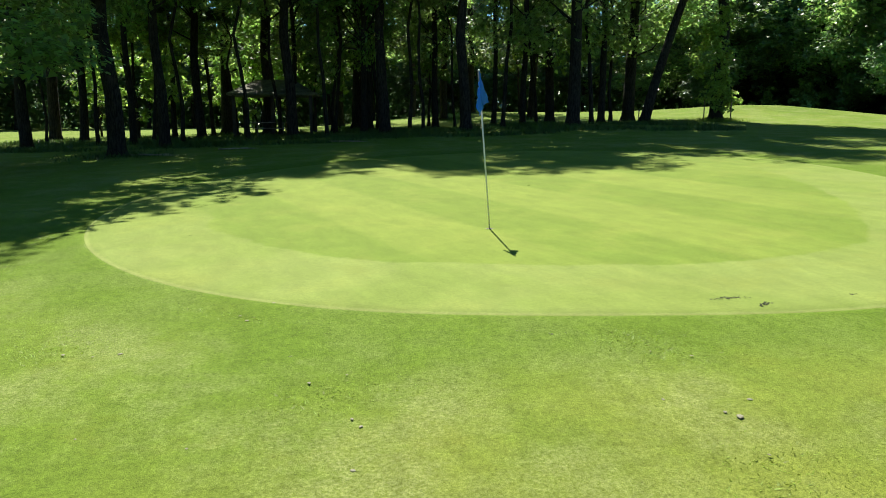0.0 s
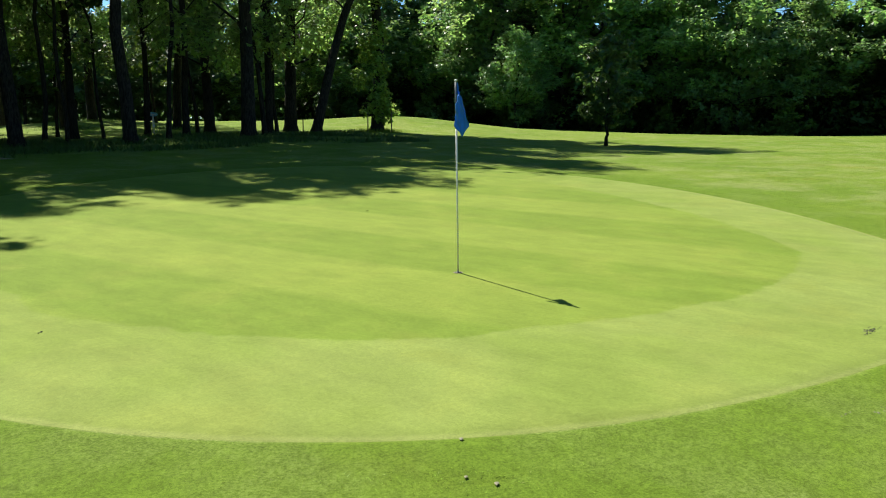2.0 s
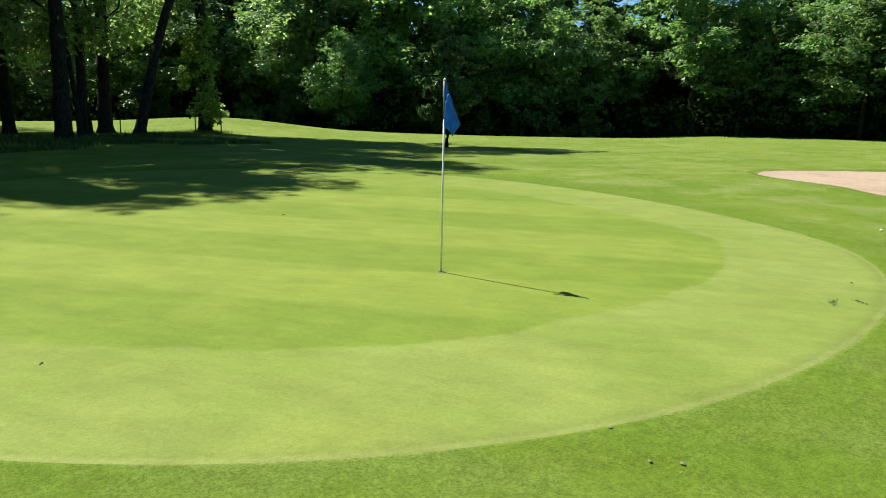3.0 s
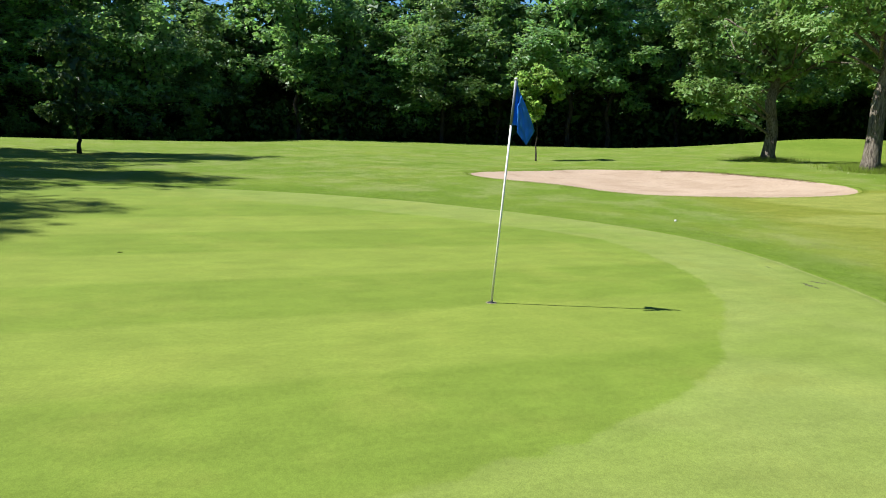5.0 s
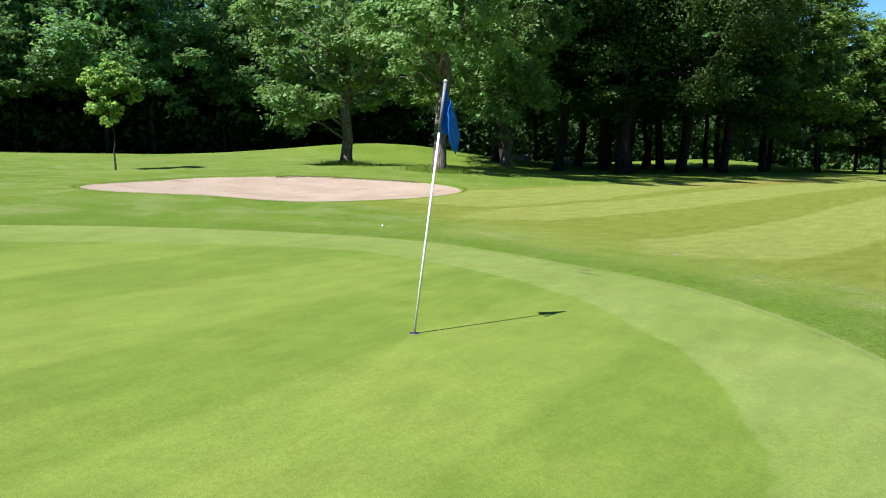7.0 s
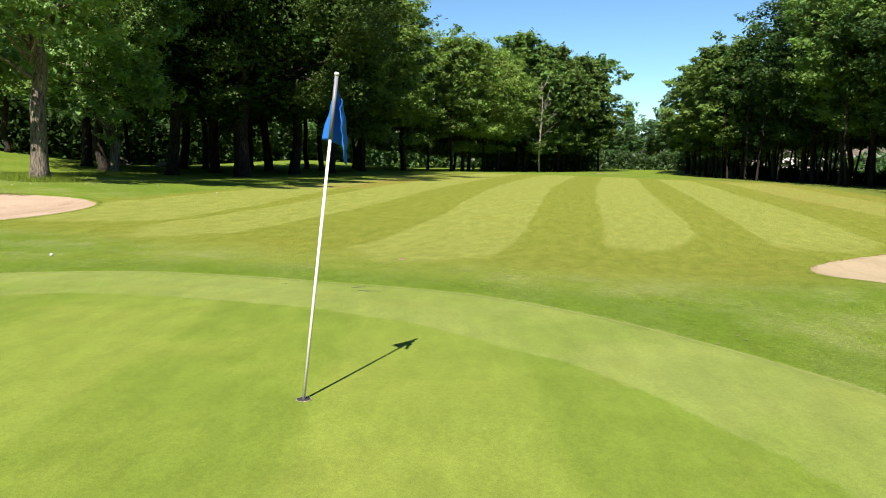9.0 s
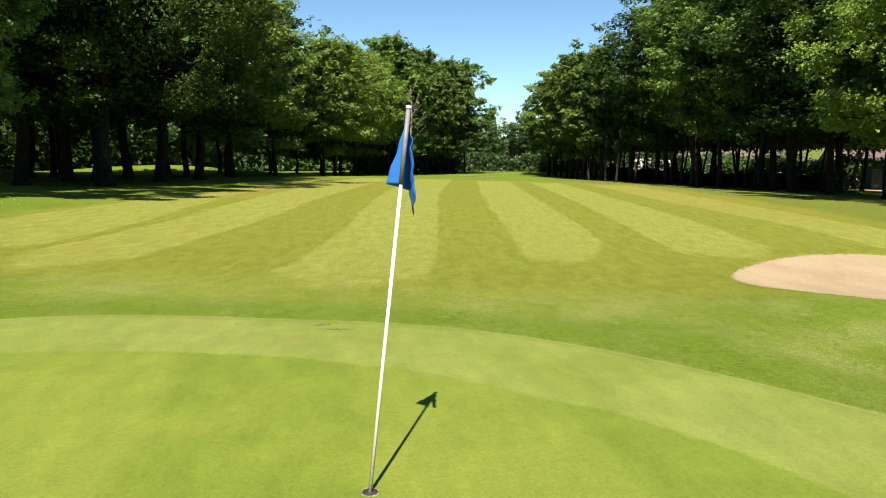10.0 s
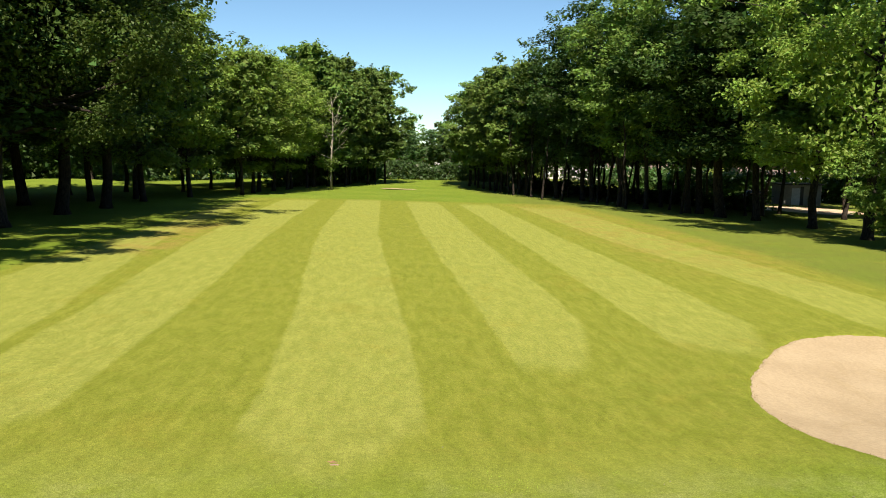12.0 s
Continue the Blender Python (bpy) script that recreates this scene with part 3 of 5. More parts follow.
def far_wood(name, line, tall, depth, count, leaf, label, mat, low=0.0):
    """A deep belt of foliage behind the nearest trees, too dense to count."""
    rng = np.random.default_rng(len(name) + count)
    line = np.array(line, float)
    seg = np.hypot(*np.diff(line, axis=0).T)
    s = rng.random(count) * seg.sum()
    k = np.minimum(np.searchsorted(np.cumsum(seg), s), len(seg) - 1)
    f = (s - np.r_[0, np.cumsum(seg)][k]) / seg[k]
    at = line[k] + (line[k + 1] - line[k]) * f[:, None] + rng.normal(size=(count, 2)) * depth * 0.4
    crest = tall * (0.80 + 0.14 * np.sin(s * 0.55 + 1.0) + 0.09 * np.sin(s * 1.31) + 0.06 * np.sin(s * 2.9 + 2))
    z = height(at[:, 0], at[:, 1]) + low + (crest - low) * rng.random(count) ** 0.85
    pts = np.concatenate([at, z[:, None]], -1)
    norm = rng.normal(size=(count, 3)) + np.array([0, 0, 0.5])
    norm /= np.linalg.norm(norm, axis=1)[:, None]
    a = np.cross(norm, rng.normal(size=(count, 3)))
    a /= np.linalg.norm(a, axis=1)[:, None]
    c = np.cross(norm, a)
    ln = leaf * (0.6 + 0.8 * rng.random(count))[:, None]
    v = np.stack([pts - a * ln * 0.5 + c * ln * 0.4, pts + a * ln * 0.6, pts - a * ln * 0.5 - c * ln * 0.4], 1).reshape(-1, 3)
    ob = mesh_ob(name, v, np.arange(count * 3).reshape(-1, 3), mat, smooth=False)
    return tagged(ob, label, "woodland", kind="stuff")


def blades(name, xy, tall, wide, label, mat, seed=3, spread=0.5, category="grass"):
    """Single grass blades, one thin leaf each, standing at the given places."""
    rng = np.random.default_rng(seed)
    n = len(xy)
    base = np.concatenate([xy, sand_level(xy[:, 0], xy[:, 1])[:, None]], -1)
    ang = rng.random(n) * 6.2832
    side = np.stack([np.cos(ang), np.sin(ang), 0 * ang], -1) * wide * (0.6 + 0.8 * rng.random(n))[:, None] * 0.5
    tip = np.stack([rng.normal(size=n) * spread, rng.normal(size=n) * spread, np.ones(n)], -1) * tall * (0.5 + rng.random(n))[:, None]
    v = np.stack([base - side, base + side, base + tip], 1).reshape(-1, 3)
    ob = mesh_ob(name, v, np.arange(n * 3).reshape(-1, 3), mat, smooth=False)
    return tagged(ob, label, category, kind="stuff")


def stand(proto, x, y, scale=1.0, turn=0.0, label="", group="", sink=0.0, girth=1.0):
    """A copy of a tree set on the ground; girth: its width against its height."""
    ob = copy_thing(proto, pose(x, y, on_ground(x, y) - sink, 0, 0, turn) @ Matrix.Diagonal((scale * girth, scale * girth, scale, 1)))
    if label:
        ob["label"] = label
    if group:
        ob["group"] = group
    return ob


def retire(proto):
    """Removes a pattern tree once all its copies stand."""
    for o in (*proto.children_recursive, proto):
        bpy.data.objects.remove(o)


OAKS = [
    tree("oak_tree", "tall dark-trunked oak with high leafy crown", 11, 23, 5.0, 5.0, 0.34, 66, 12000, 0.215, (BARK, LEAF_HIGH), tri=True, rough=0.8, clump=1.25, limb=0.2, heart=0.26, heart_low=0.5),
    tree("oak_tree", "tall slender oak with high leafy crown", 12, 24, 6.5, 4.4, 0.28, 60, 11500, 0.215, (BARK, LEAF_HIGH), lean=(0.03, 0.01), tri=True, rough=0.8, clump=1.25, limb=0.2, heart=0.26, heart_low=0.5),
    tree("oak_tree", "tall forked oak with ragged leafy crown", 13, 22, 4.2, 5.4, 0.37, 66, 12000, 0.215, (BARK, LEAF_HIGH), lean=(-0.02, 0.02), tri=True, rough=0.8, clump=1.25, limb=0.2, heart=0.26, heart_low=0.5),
]
ROWS = [
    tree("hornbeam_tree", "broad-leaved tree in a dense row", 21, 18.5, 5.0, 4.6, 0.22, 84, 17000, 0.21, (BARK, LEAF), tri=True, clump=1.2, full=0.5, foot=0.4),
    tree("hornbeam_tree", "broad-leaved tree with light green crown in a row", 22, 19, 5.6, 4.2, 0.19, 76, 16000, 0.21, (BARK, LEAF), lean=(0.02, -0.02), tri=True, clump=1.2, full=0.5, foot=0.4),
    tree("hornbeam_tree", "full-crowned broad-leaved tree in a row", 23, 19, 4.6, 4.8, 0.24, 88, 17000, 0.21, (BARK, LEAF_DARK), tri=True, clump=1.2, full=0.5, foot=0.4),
    tree("hornbeam_tree", "broad-leaved tree with green boughs brightened for sunlight", 27, 18.5, 4.0, 4.6, 0.22, 76, 17500, 0.20, (BARK, LEAF_LIT), tri=True, clump=1.1, full=0.45, foot=0.45),
]
SLIM = [
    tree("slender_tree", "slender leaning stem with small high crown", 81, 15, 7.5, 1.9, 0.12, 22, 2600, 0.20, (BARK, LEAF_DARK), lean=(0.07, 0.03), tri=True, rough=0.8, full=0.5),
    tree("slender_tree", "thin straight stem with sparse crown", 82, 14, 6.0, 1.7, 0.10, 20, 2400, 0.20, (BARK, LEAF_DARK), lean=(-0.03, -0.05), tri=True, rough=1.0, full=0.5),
]
GREAT = [
    tree("great_oak", "great oak whose wide crown overhangs the fairway, darkened for shade", 28, 21, 4.6, 9.2, 0.44, 130, 64000, 0.15, (BARK, LEAF_DEEP), clump=0.72, full=0.42, foot=0.5, limb=0.34, rough=1.6, split=True),
    tree("great_oak", "great oak with wide green crown brightened for sunlight", 29, 20, 3.8, 7.8, 0.29, 120, 40000, 0.185, (BARK, LEAF_LIT), clump=0.74, full=0.45, foot=0.6, limb=0.34, rough=1.6, split=True),
]
FAR_ROWS = [
    tree("hornbeam_tree", "broad-leaved tree in a dense row", 24, 18, 4.0, 4.2, 0.19, 70, 7000, 0.36, (BARK, LEAF), tri=True, clump=1.2, tufts=6, full=0.5, foot=0.5),
    tree("hornbeam_tree", "full-crowned broad-leaved tree in a row", 25, 18, 3.6, 4.4, 0.18, 70, 7000, 0.36, (BARK, LEAF), tri=True, clump=1.2, tufts=6, full=0.5, foot=0.5),
]
FAR_NORTH = [
    tree("hornbeam_tree", "greyish green tree beyond the wood", 84, 17, 3.0, 4.6, 0.18, 70, 5600, 0.38, (BARK, LEAF_MIST), tri=True, clump=1.2, tufts=6, full=0.5, foot=0.6),
]
FAR_DARK = [
    tree("hornbeam_tree", "tall dense dark tree at the fairway's end", 83, 18, 3.4, 4.2, 0.19, 84, 8000, 0.36, (BARK, LEAF_FAR), tri=True, clump=1.15, tufts=7, full=0.5, foot=0.6),
]
BACK_ROWS = [
    tree("hornbeam_tree", "broad-leaved tree behind the row, leaves darkened for shade", 26, 17, 4.4, 4.4, 0.16, 60, 3400, 0.46, (BARK, LEAF_SHADY), tri=True, clump=1.25, tufts=4),
]
EDGE_GLOW = [
    tree("woodland_tree", "woodland tree with leaf glow raised for backlight", 34, 14.5, 2.6, 4.2, 0.17, 70, 11500, 0.22, (BARK, LEAF_GLOW), low=0.03, tri=True, clump=1.25, tufts=8),
]
EDGE = [
    tree("woodland_tree", "bushy woodland tree leafed almost to the ground", 31, 14, 3.2, 4.2, 0.20, 72, 11500, 0.23, (BARK, LEAF_BLUE), low=0.03, tri=True, clump=1.3, tufts=8),
    tree("woodland_tree", "dense woodland tree with drooping lower boughs", 32, 15, 3.8, 3.9, 0.18, 68, 11500, 0.23, (BARK, LEAF_BLUE), low=0.02, tri=True, clump=1.3, tufts=8),
    tree("woodland_tree", "wide woodland tree with layered boughs", 33, 13.5, 2.8, 4.6, 0.20, 74, 11500, 0.23, (BARK, LEAF_BLUE), low=0.04, tri=True, clump=1.3, tufts=8),
]
BUSH = [
    tree("shrub", "dense green shrub at the wood's edge", 41, 3.6, 0.3, 1.9, 0.05, 40, 5000, 0.16, (BARK, LEAF_SHADY), tri=True, clump=1.2, tufts=6),
    tree("shrub", "loose light green shrub at the wood's edge", 42, 2.6, 0.2, 1.6, 0.04, 34, 4200, 0.15, (BARK, LEAF), tri=True, clump=1.2, tufts=6),
]
SAPLINGS = [
    tree("young_tree", "thin young tree with backlit bright leaves", 51, 8, 1.6, 2.2, 0.07, 44, 4200, 0.17, (BARK, LEAF_YOUNG), lean=(0.05, 0.0), tri=True, clump=1.1, tufts=5),
    tree("young_tree", "slender young tree in the wood's shade", 52, 10, 2.6, 2.0, 0.09, 44, 4200, 0.17, (BARK, LEAF), lean=(-0.04, 0.03), tri=True, clump=1.1, tufts=5),
]
pick = random.Random(5)

# wood behind the green: (x, y, scale, pattern, girth)
NORTH = [
    (-20.7, 19.5, 0.95, 0, 0.8), (-13.7, 14.5, 0.92, 1, 1.2), (-24.8, 27.6, 0.95, 2, 0.9), (-22.0, 25.8, 0.9, 1, 0.9), (-14.4, 19.4, 0.95, 1, 0.85), (-20.5, 31.0, 1.0, 1, 1), (-17.1, 32.7, 1.0, 2, 1),
    (-16.4, 27.5, 0.9, 1, 1), (-13.8, 30.7, 1.05, 0, 1), (-10.8, 25.6, 1.04, 1, 0.95), (-9.6, 34.9, 1.0, 2, 1), (-8.2, 31.2, 1.0, 0, 1), (-6.2, 26.0, 1.06, 1, 0.95), (-4.8, 41.0, 1.0, 1, 1),
    (-2.1, 25.0, 1.08, 2, 0.92), (-3.3, 47.5, 1.0, 0, 0.9), (1.2, 39.0, 1.0, 1, 0.9),
]
# oaks at x -15.0 and -16.2 stand out of view, added for their shade
DEEPER = [
    (3.1, 27.3, 1.06, 0, 0.95), (2.2, 33.0, 0.95, 2, 0.8), (6.8, 34.0, 1.0, 2, 1), (-15.0, 8.4, 0.80, 0, 1.25), (-16.2, 10.4, 0.88, 2, 1.15), (-17.5, 22.5, 0.95, 1, 0.6), (-11.8, 29.0, 0.9, 1, 0.6), (-4.2, 30.5, 0.95, 0, 0.6),
    (0.6, 29.5, 0.95, 1, 0.65), (-7.6, 27.6, 0.9, 2, 0.55), (-1.0, 31.5, 0.9, 1, 0.6), (4.9, 31.0, 1.0, 0, 0.6), (-18.8, 29.3, 0.9, 1, 0.6), (-12.5, 42.0, 1.0, 2, 0.9), (-9.5, 58.0, 1.0, 1, 1),
    (-33.0, 24.0, 1.0, 1, 1),
]
# unseen high boughs added to oaks so their shade falls on the green
SHADE_BOUGHS = {
    (-13.7, 14.5): ((3.0, 2.5, 15.0, 1.1), (3.2, 0.7, 15.2, 1.2), (3.4, -0.5, 14.8, 1.1), (3.6, -1.7, 15.0, 0.9), (2.2, 1.6, 15.4, 1.2), (4.2, 1.6, 14.6, 0.9), (2.4, -2.6, 14.4, 1.0), (3.9, -0.8, 15.0, 0.9), (4.1, -1.7, 14.8, 0.9)),
    (-6.2, 26.0): ((-1.7, -1.7, 19.0, 1.3), (-2.6, -2.5, 18.6, 1.2), (-3.0, 0.4, 19.2, 1.3), (-1.2, -3.2, 18.0, 1.0)),
    (-2.1, 25.0): ((-2.1, -2.1, 19.0, 1.3), (-0.6, -3.2, 18.6, 1.2), (-1.4, -2.9, 19.6, 1.1)),
}
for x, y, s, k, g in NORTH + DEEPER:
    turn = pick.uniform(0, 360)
    if (x, y) in SHADE_BOUGHS:
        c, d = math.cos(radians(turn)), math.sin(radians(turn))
        shading = tuple(((a * c + b * d) / (s * g), (b * c - a * d) / (s * g), h / s, size) for a, b, h, size in SHADE_BOUGHS[x, y])
        oak = tree("oak_tree", "tall dark-trunked oak with unseen high boughs added for shade", 12, 21 if k == 2 else 24, 6.5, 4.4, 0.28, 60, 13000, 0.215, (BARK, LEAF_HIGH), lean=(0.03, 0.01), tri=True, rough=0.8, clump=1.25, limb=0.2, heart=0.26, heart_low=0.5, boughs=shading)
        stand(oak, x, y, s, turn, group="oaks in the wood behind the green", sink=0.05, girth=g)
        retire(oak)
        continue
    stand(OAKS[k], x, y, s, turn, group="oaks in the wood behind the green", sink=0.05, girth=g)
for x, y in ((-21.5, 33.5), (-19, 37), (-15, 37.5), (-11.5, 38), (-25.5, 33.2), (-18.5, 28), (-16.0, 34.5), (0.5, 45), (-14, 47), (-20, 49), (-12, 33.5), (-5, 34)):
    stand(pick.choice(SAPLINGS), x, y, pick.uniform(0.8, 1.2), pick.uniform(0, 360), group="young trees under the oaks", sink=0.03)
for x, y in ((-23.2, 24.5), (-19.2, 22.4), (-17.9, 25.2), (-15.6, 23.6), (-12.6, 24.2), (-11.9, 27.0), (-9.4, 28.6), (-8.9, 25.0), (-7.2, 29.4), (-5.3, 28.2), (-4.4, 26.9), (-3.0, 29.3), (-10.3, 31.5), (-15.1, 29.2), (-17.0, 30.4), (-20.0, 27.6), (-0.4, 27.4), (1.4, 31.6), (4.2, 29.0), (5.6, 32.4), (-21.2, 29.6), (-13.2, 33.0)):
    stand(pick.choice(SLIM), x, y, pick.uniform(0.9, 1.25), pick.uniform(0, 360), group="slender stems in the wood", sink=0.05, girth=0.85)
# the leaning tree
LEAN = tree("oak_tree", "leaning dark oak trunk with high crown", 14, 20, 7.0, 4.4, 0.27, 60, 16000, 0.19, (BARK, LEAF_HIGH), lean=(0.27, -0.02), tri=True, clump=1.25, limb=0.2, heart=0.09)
LEAN.matrix_world = pose(7.0, 29.7, on_ground(7.0, 29.7))


def along(points, gap, jitter, rng):
    """Uneven steps down a line of points."""
    out = []
    for (ax, ay), (bx, by) in zip(points, points[1:]):
        n = max(1, round(math.hypot(bx - ax, by - ay) / gap))
        for i in range(n):
            f = i / n
            out.append((ax + (bx - ax) * f + rng.uniform(-jitter, jitter), ay + (by - ay) * f + rng.uniform(-jitter, jitter)))
    return out


# edge of the wood to the east and north-east
EAST = [(12, 62), (20, 53), (27, 46), (37, 41.5), (48, 32), (55, 17), (59, 0), (62, -16), (64, -32)]
for x, y in along(EAST, 4.8, 1.9, pick):
    stand(EDGE_GLOW[0] if y > 37 and pick.random() < 0.65 else pick.choice(EDGE), x, y, pick.uniform(0.75, 1.2) * (1.0 if y > 28 else 0.95), pick.uniform(0, 360), group="trees along the wood's edge", sink=0.05, girth=pick.uniform(1.0, 1.3))
# belts of darkened leaves stand in for the shade deep in the wood
far_wood("woodland_undergrowth", [(a + 5.5, b + 4.5) for a, b in EAST], 11.0, 4.0, 34000, 0.6, "wood behind the lawn's edge, leaves darkened for its shade", LEAF_DARK)
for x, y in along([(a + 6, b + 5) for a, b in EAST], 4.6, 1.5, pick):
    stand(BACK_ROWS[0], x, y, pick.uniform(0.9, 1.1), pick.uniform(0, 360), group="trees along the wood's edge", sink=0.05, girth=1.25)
far_wood("woodland_thicket", [(a + 13, b + 10) for a, b in EAST] + [(84, -60), (84, -110)], 11.0, 3.0, 22000, 1.1, "dark leaf belt standing in for the wood's deep shade", LEAF_DARK)
far_wood("woodland_thicket", [(a + 1.6, b + 1.4) for a, b in EAST], 4.2, 2.6, 18000, 0.55, "brush in near-black leaves for the shade at the wood's foot", LEAF_DARK)
far_wood("woodland_thicket", [(a + 8, b + 6.5) for a, b in EAST], 6.0, 2.5, 9000, 1.2, "dark leaf belt standing in for the wood's deep shade", LEAF_DARK)
stand(EDGE[2], 26.0, 40.8, 0.56, 40, "rounded bushy tree before the wood's edge", sink=0.05)
for x, y in along([(15, 53), (22, 48), (30, 42), (38, 38.5), (47, 30)], 3.0, 0.9, pick):
    stand(pick.choice(BUSH), x, y, pick.uniform(0.6, 1.1), pick.uniform(0, 360), group="shrubs along the wood's edge", sink=0.05)
for x, y in along([(-60, 48), (-34, 66), (-10, 72), (12, 66)], 5.2, 1.5, pick):
    stand(FAR_NORTH[0], x, y, pick.uniform(0.9, 1.15), pick.uniform(0, 360), group="trees along the wood's edge", sink=0.05, girth=1.1)
far_wood("woodland_undergrowth", [(-75, 40), (-62, 54), (-36, 74), (-10, 80), (16, 72)], 14.0, 4.5, 40000, 0.7, "deep wood beyond the lawn", LEAF_MIST)
far_wood("woodland_thicket", [(-84, 52), (-40, 84), (-8, 92), (24, 82)], 10.0, 3.0, 15000, 1.1, "dark leaf belt standing in for the wood's deep shade", LEAF_SHADY)
far_wood("woodland_undergrowth", [(66, -34), (72, -60), (74, -85), (68, -112), (56, -150)], 15.0, 5.0, 34000, 0.75, "deep wood east of the fairway", LEAF_SHADY)
for x, y in along([(67, -44), (70, -62), (71, -85)], 8.0, 1.5, pick):
    stand(pick.choice(EDGE), x, y, pick.uniform(0.95, 1.1), pick.uniform(0, 360), group="trees along the wood's edge", sink=0.05)

far_wood("woodland_thicket", [(60, -26), (62, -40), (66, -54), (70, -70)], 6.5, 2.2, 15000, 0.42, "brush in near-black leaves for the shade under the eastern trees", LEAF_DARK)

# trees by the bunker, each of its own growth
# paler bark, with sunlight on the maples' stems put into the colour
BARK_LIT = bark_mat("bark_lit_maple", (0.055, 0.045, 0.034), (0.20, 0.175, 0.135))
T1 = tree("maple_tree", "maple with low layered boughs and dark rough trunk", 61, 13.5, 3.0, 4.2, 0.28, 60, 32000, 0.155, (BARK_LIT, LEAF_GREY), rough=1.6, clump=0.9, full=0.45, tri=True, tufts=11, split=True, boughs=((-0.6, 2.6, 2.3, 1.0), (-1.2, 3.2, 3.1, 1.1), (-1.6, 1.6, 2.9, 0.9)))
T1.matrix_world = pose(28.3, -7.6, on_ground(28.3, -7.6))
# T2's and T3's boughs above 9 m are added to shade the rough
T2 = tree("maple_tree", "straight grey-trunked maple with clear stem", 62, 13.5, 5.0, 3.5, 0.31, 64, 34000, 0.16, (BARK_LIT, LEAF_GREY), clump=0.8, tri=True, tufts=10, full=0.30, limb=0.2, split=True, boughs=((0.2, 1.7, 4.4, 0.7), (-0.8, 2.3, 5.2, 1.0), (-1.8, 0.9, 5.0, 0.8), (-2.2, 2.4, 6.0, 1.1), (-1.2, -0.8, 5.6, 0.8), (-2.6, -0.6, 6.2, 0.9), (-3.2, 3.0, 9.6, 1.1), (-4.6, 1.0, 10.4, 1.2), (-3.6, -2.6, 10.8, 1.2), (-6.3, 2.2, 10.6, 1.1), (-5.6, -0.8, 11.6, 1.2), (-6.9, 0.4, 11.2, 1.0), (-4.4, 3.6, 11.6, 1.2), (-4.8, -3.0, 12.4, 1.2), (-3.2, 0.8, 12.8, 1.3), (-4.4, -4.5, 12.4, 1.3), (-3.2, -5.0, 12.6, 1.3), (-5.6, -4.6, 12.0, 1.2), (-2.2, -4.4, 12.2, 1.2)))
T2.matrix_world = pose(22.8, -10.1, on_ground(22.8, -10.1), 0, 0, 10)
T3 = tree("maple_tree", "crooked maple with a low leafy side shoot", 63, 15, 3.6, 5.0, 0.26, 66, 38000, 0.155, (BARK_LIT, LEAF_GREY), lean=(0.05, -0.06), rough=2.4, clump=0.8, full=0.45, tri=True, tufts=11, split=True, boughs=((-0.5, 0.4, 1.75, 0.55), (-2.2, 1.0, 2.7, 0.8), (-2.8, -0.4, 3.5, 0.9), (-1.6, 2.2, 2.9, 0.7), (-1.8, 1.2, 3.2, 1.1), (-2.4, 0.6, 4.6, 1.3), (-2.0, -1.6, 3.8, 1.1), (-2.6, 2.4, 5.6, 1.4), (-2.8, -0.8, 6.4, 1.4), (-0.8, 2.6, 6.4, 1.4), (-4.9, 0.4, 10.6, 1.3), (-4.2, -1.2, 12.0, 1.4), (-5.6, -0.6, 9.4, 1.2), (-3.4, 1.6, 12.6, 1.4)))
T3.matrix_world = pose(28.3, -16.3, on_ground(28.3, -16.3))
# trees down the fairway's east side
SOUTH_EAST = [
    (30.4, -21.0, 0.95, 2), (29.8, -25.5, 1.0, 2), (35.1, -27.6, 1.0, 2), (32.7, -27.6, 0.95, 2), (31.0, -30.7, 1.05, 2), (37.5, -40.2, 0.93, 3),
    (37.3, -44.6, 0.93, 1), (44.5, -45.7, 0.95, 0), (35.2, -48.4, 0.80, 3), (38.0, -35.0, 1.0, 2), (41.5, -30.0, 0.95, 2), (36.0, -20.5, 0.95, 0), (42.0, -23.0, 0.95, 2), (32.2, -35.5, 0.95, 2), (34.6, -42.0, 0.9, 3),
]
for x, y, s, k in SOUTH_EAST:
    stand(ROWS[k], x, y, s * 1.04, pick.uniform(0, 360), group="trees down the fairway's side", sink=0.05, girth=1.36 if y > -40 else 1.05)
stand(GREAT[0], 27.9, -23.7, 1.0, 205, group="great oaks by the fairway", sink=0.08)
for x, y in ((43.5, -33.5), (47, -37), (50, -22), (49, -43), (43.5, -38), (40.5, -49), (45, -53), (53, -33)):
    stand(pick.choice(FAR_ROWS), x, y, pick.uniform(0.85, 1.0), pick.uniform(0, 360), group="trees down the fairway's side", sink=0.05, girth=1.25)
for x, y in along([(35.5, -55), (38, -66), (41, -78)], 3.8, 0.9, pick):
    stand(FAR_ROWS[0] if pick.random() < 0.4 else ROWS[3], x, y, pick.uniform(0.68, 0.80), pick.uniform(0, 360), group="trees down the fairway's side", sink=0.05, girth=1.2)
for x, y in along([(41, -79), (41.5, -92), (40.0, -108)], 2.8, 0.9, pick):
    stand(FAR_DARK[0] if pick.random() < 0.75 else FAR_ROWS[1], x, y, pick.uniform(0.92, 1.02), pick.uniform(0, 360), group="trees down the fairway's side", sink=0.05, girth=pick.uniform(0.95, 1.1))
for x, y in along([(43, -58), (46, -70), (48, -90), (48, -112)], 6.0, 1.5, pick):
    stand(BACK_ROWS[0], x, y, pick.uniform(0.78, 0.9), pick.uniform(0, 360), group="trees down the fairway's side", sink=0.05, girth=1.2)
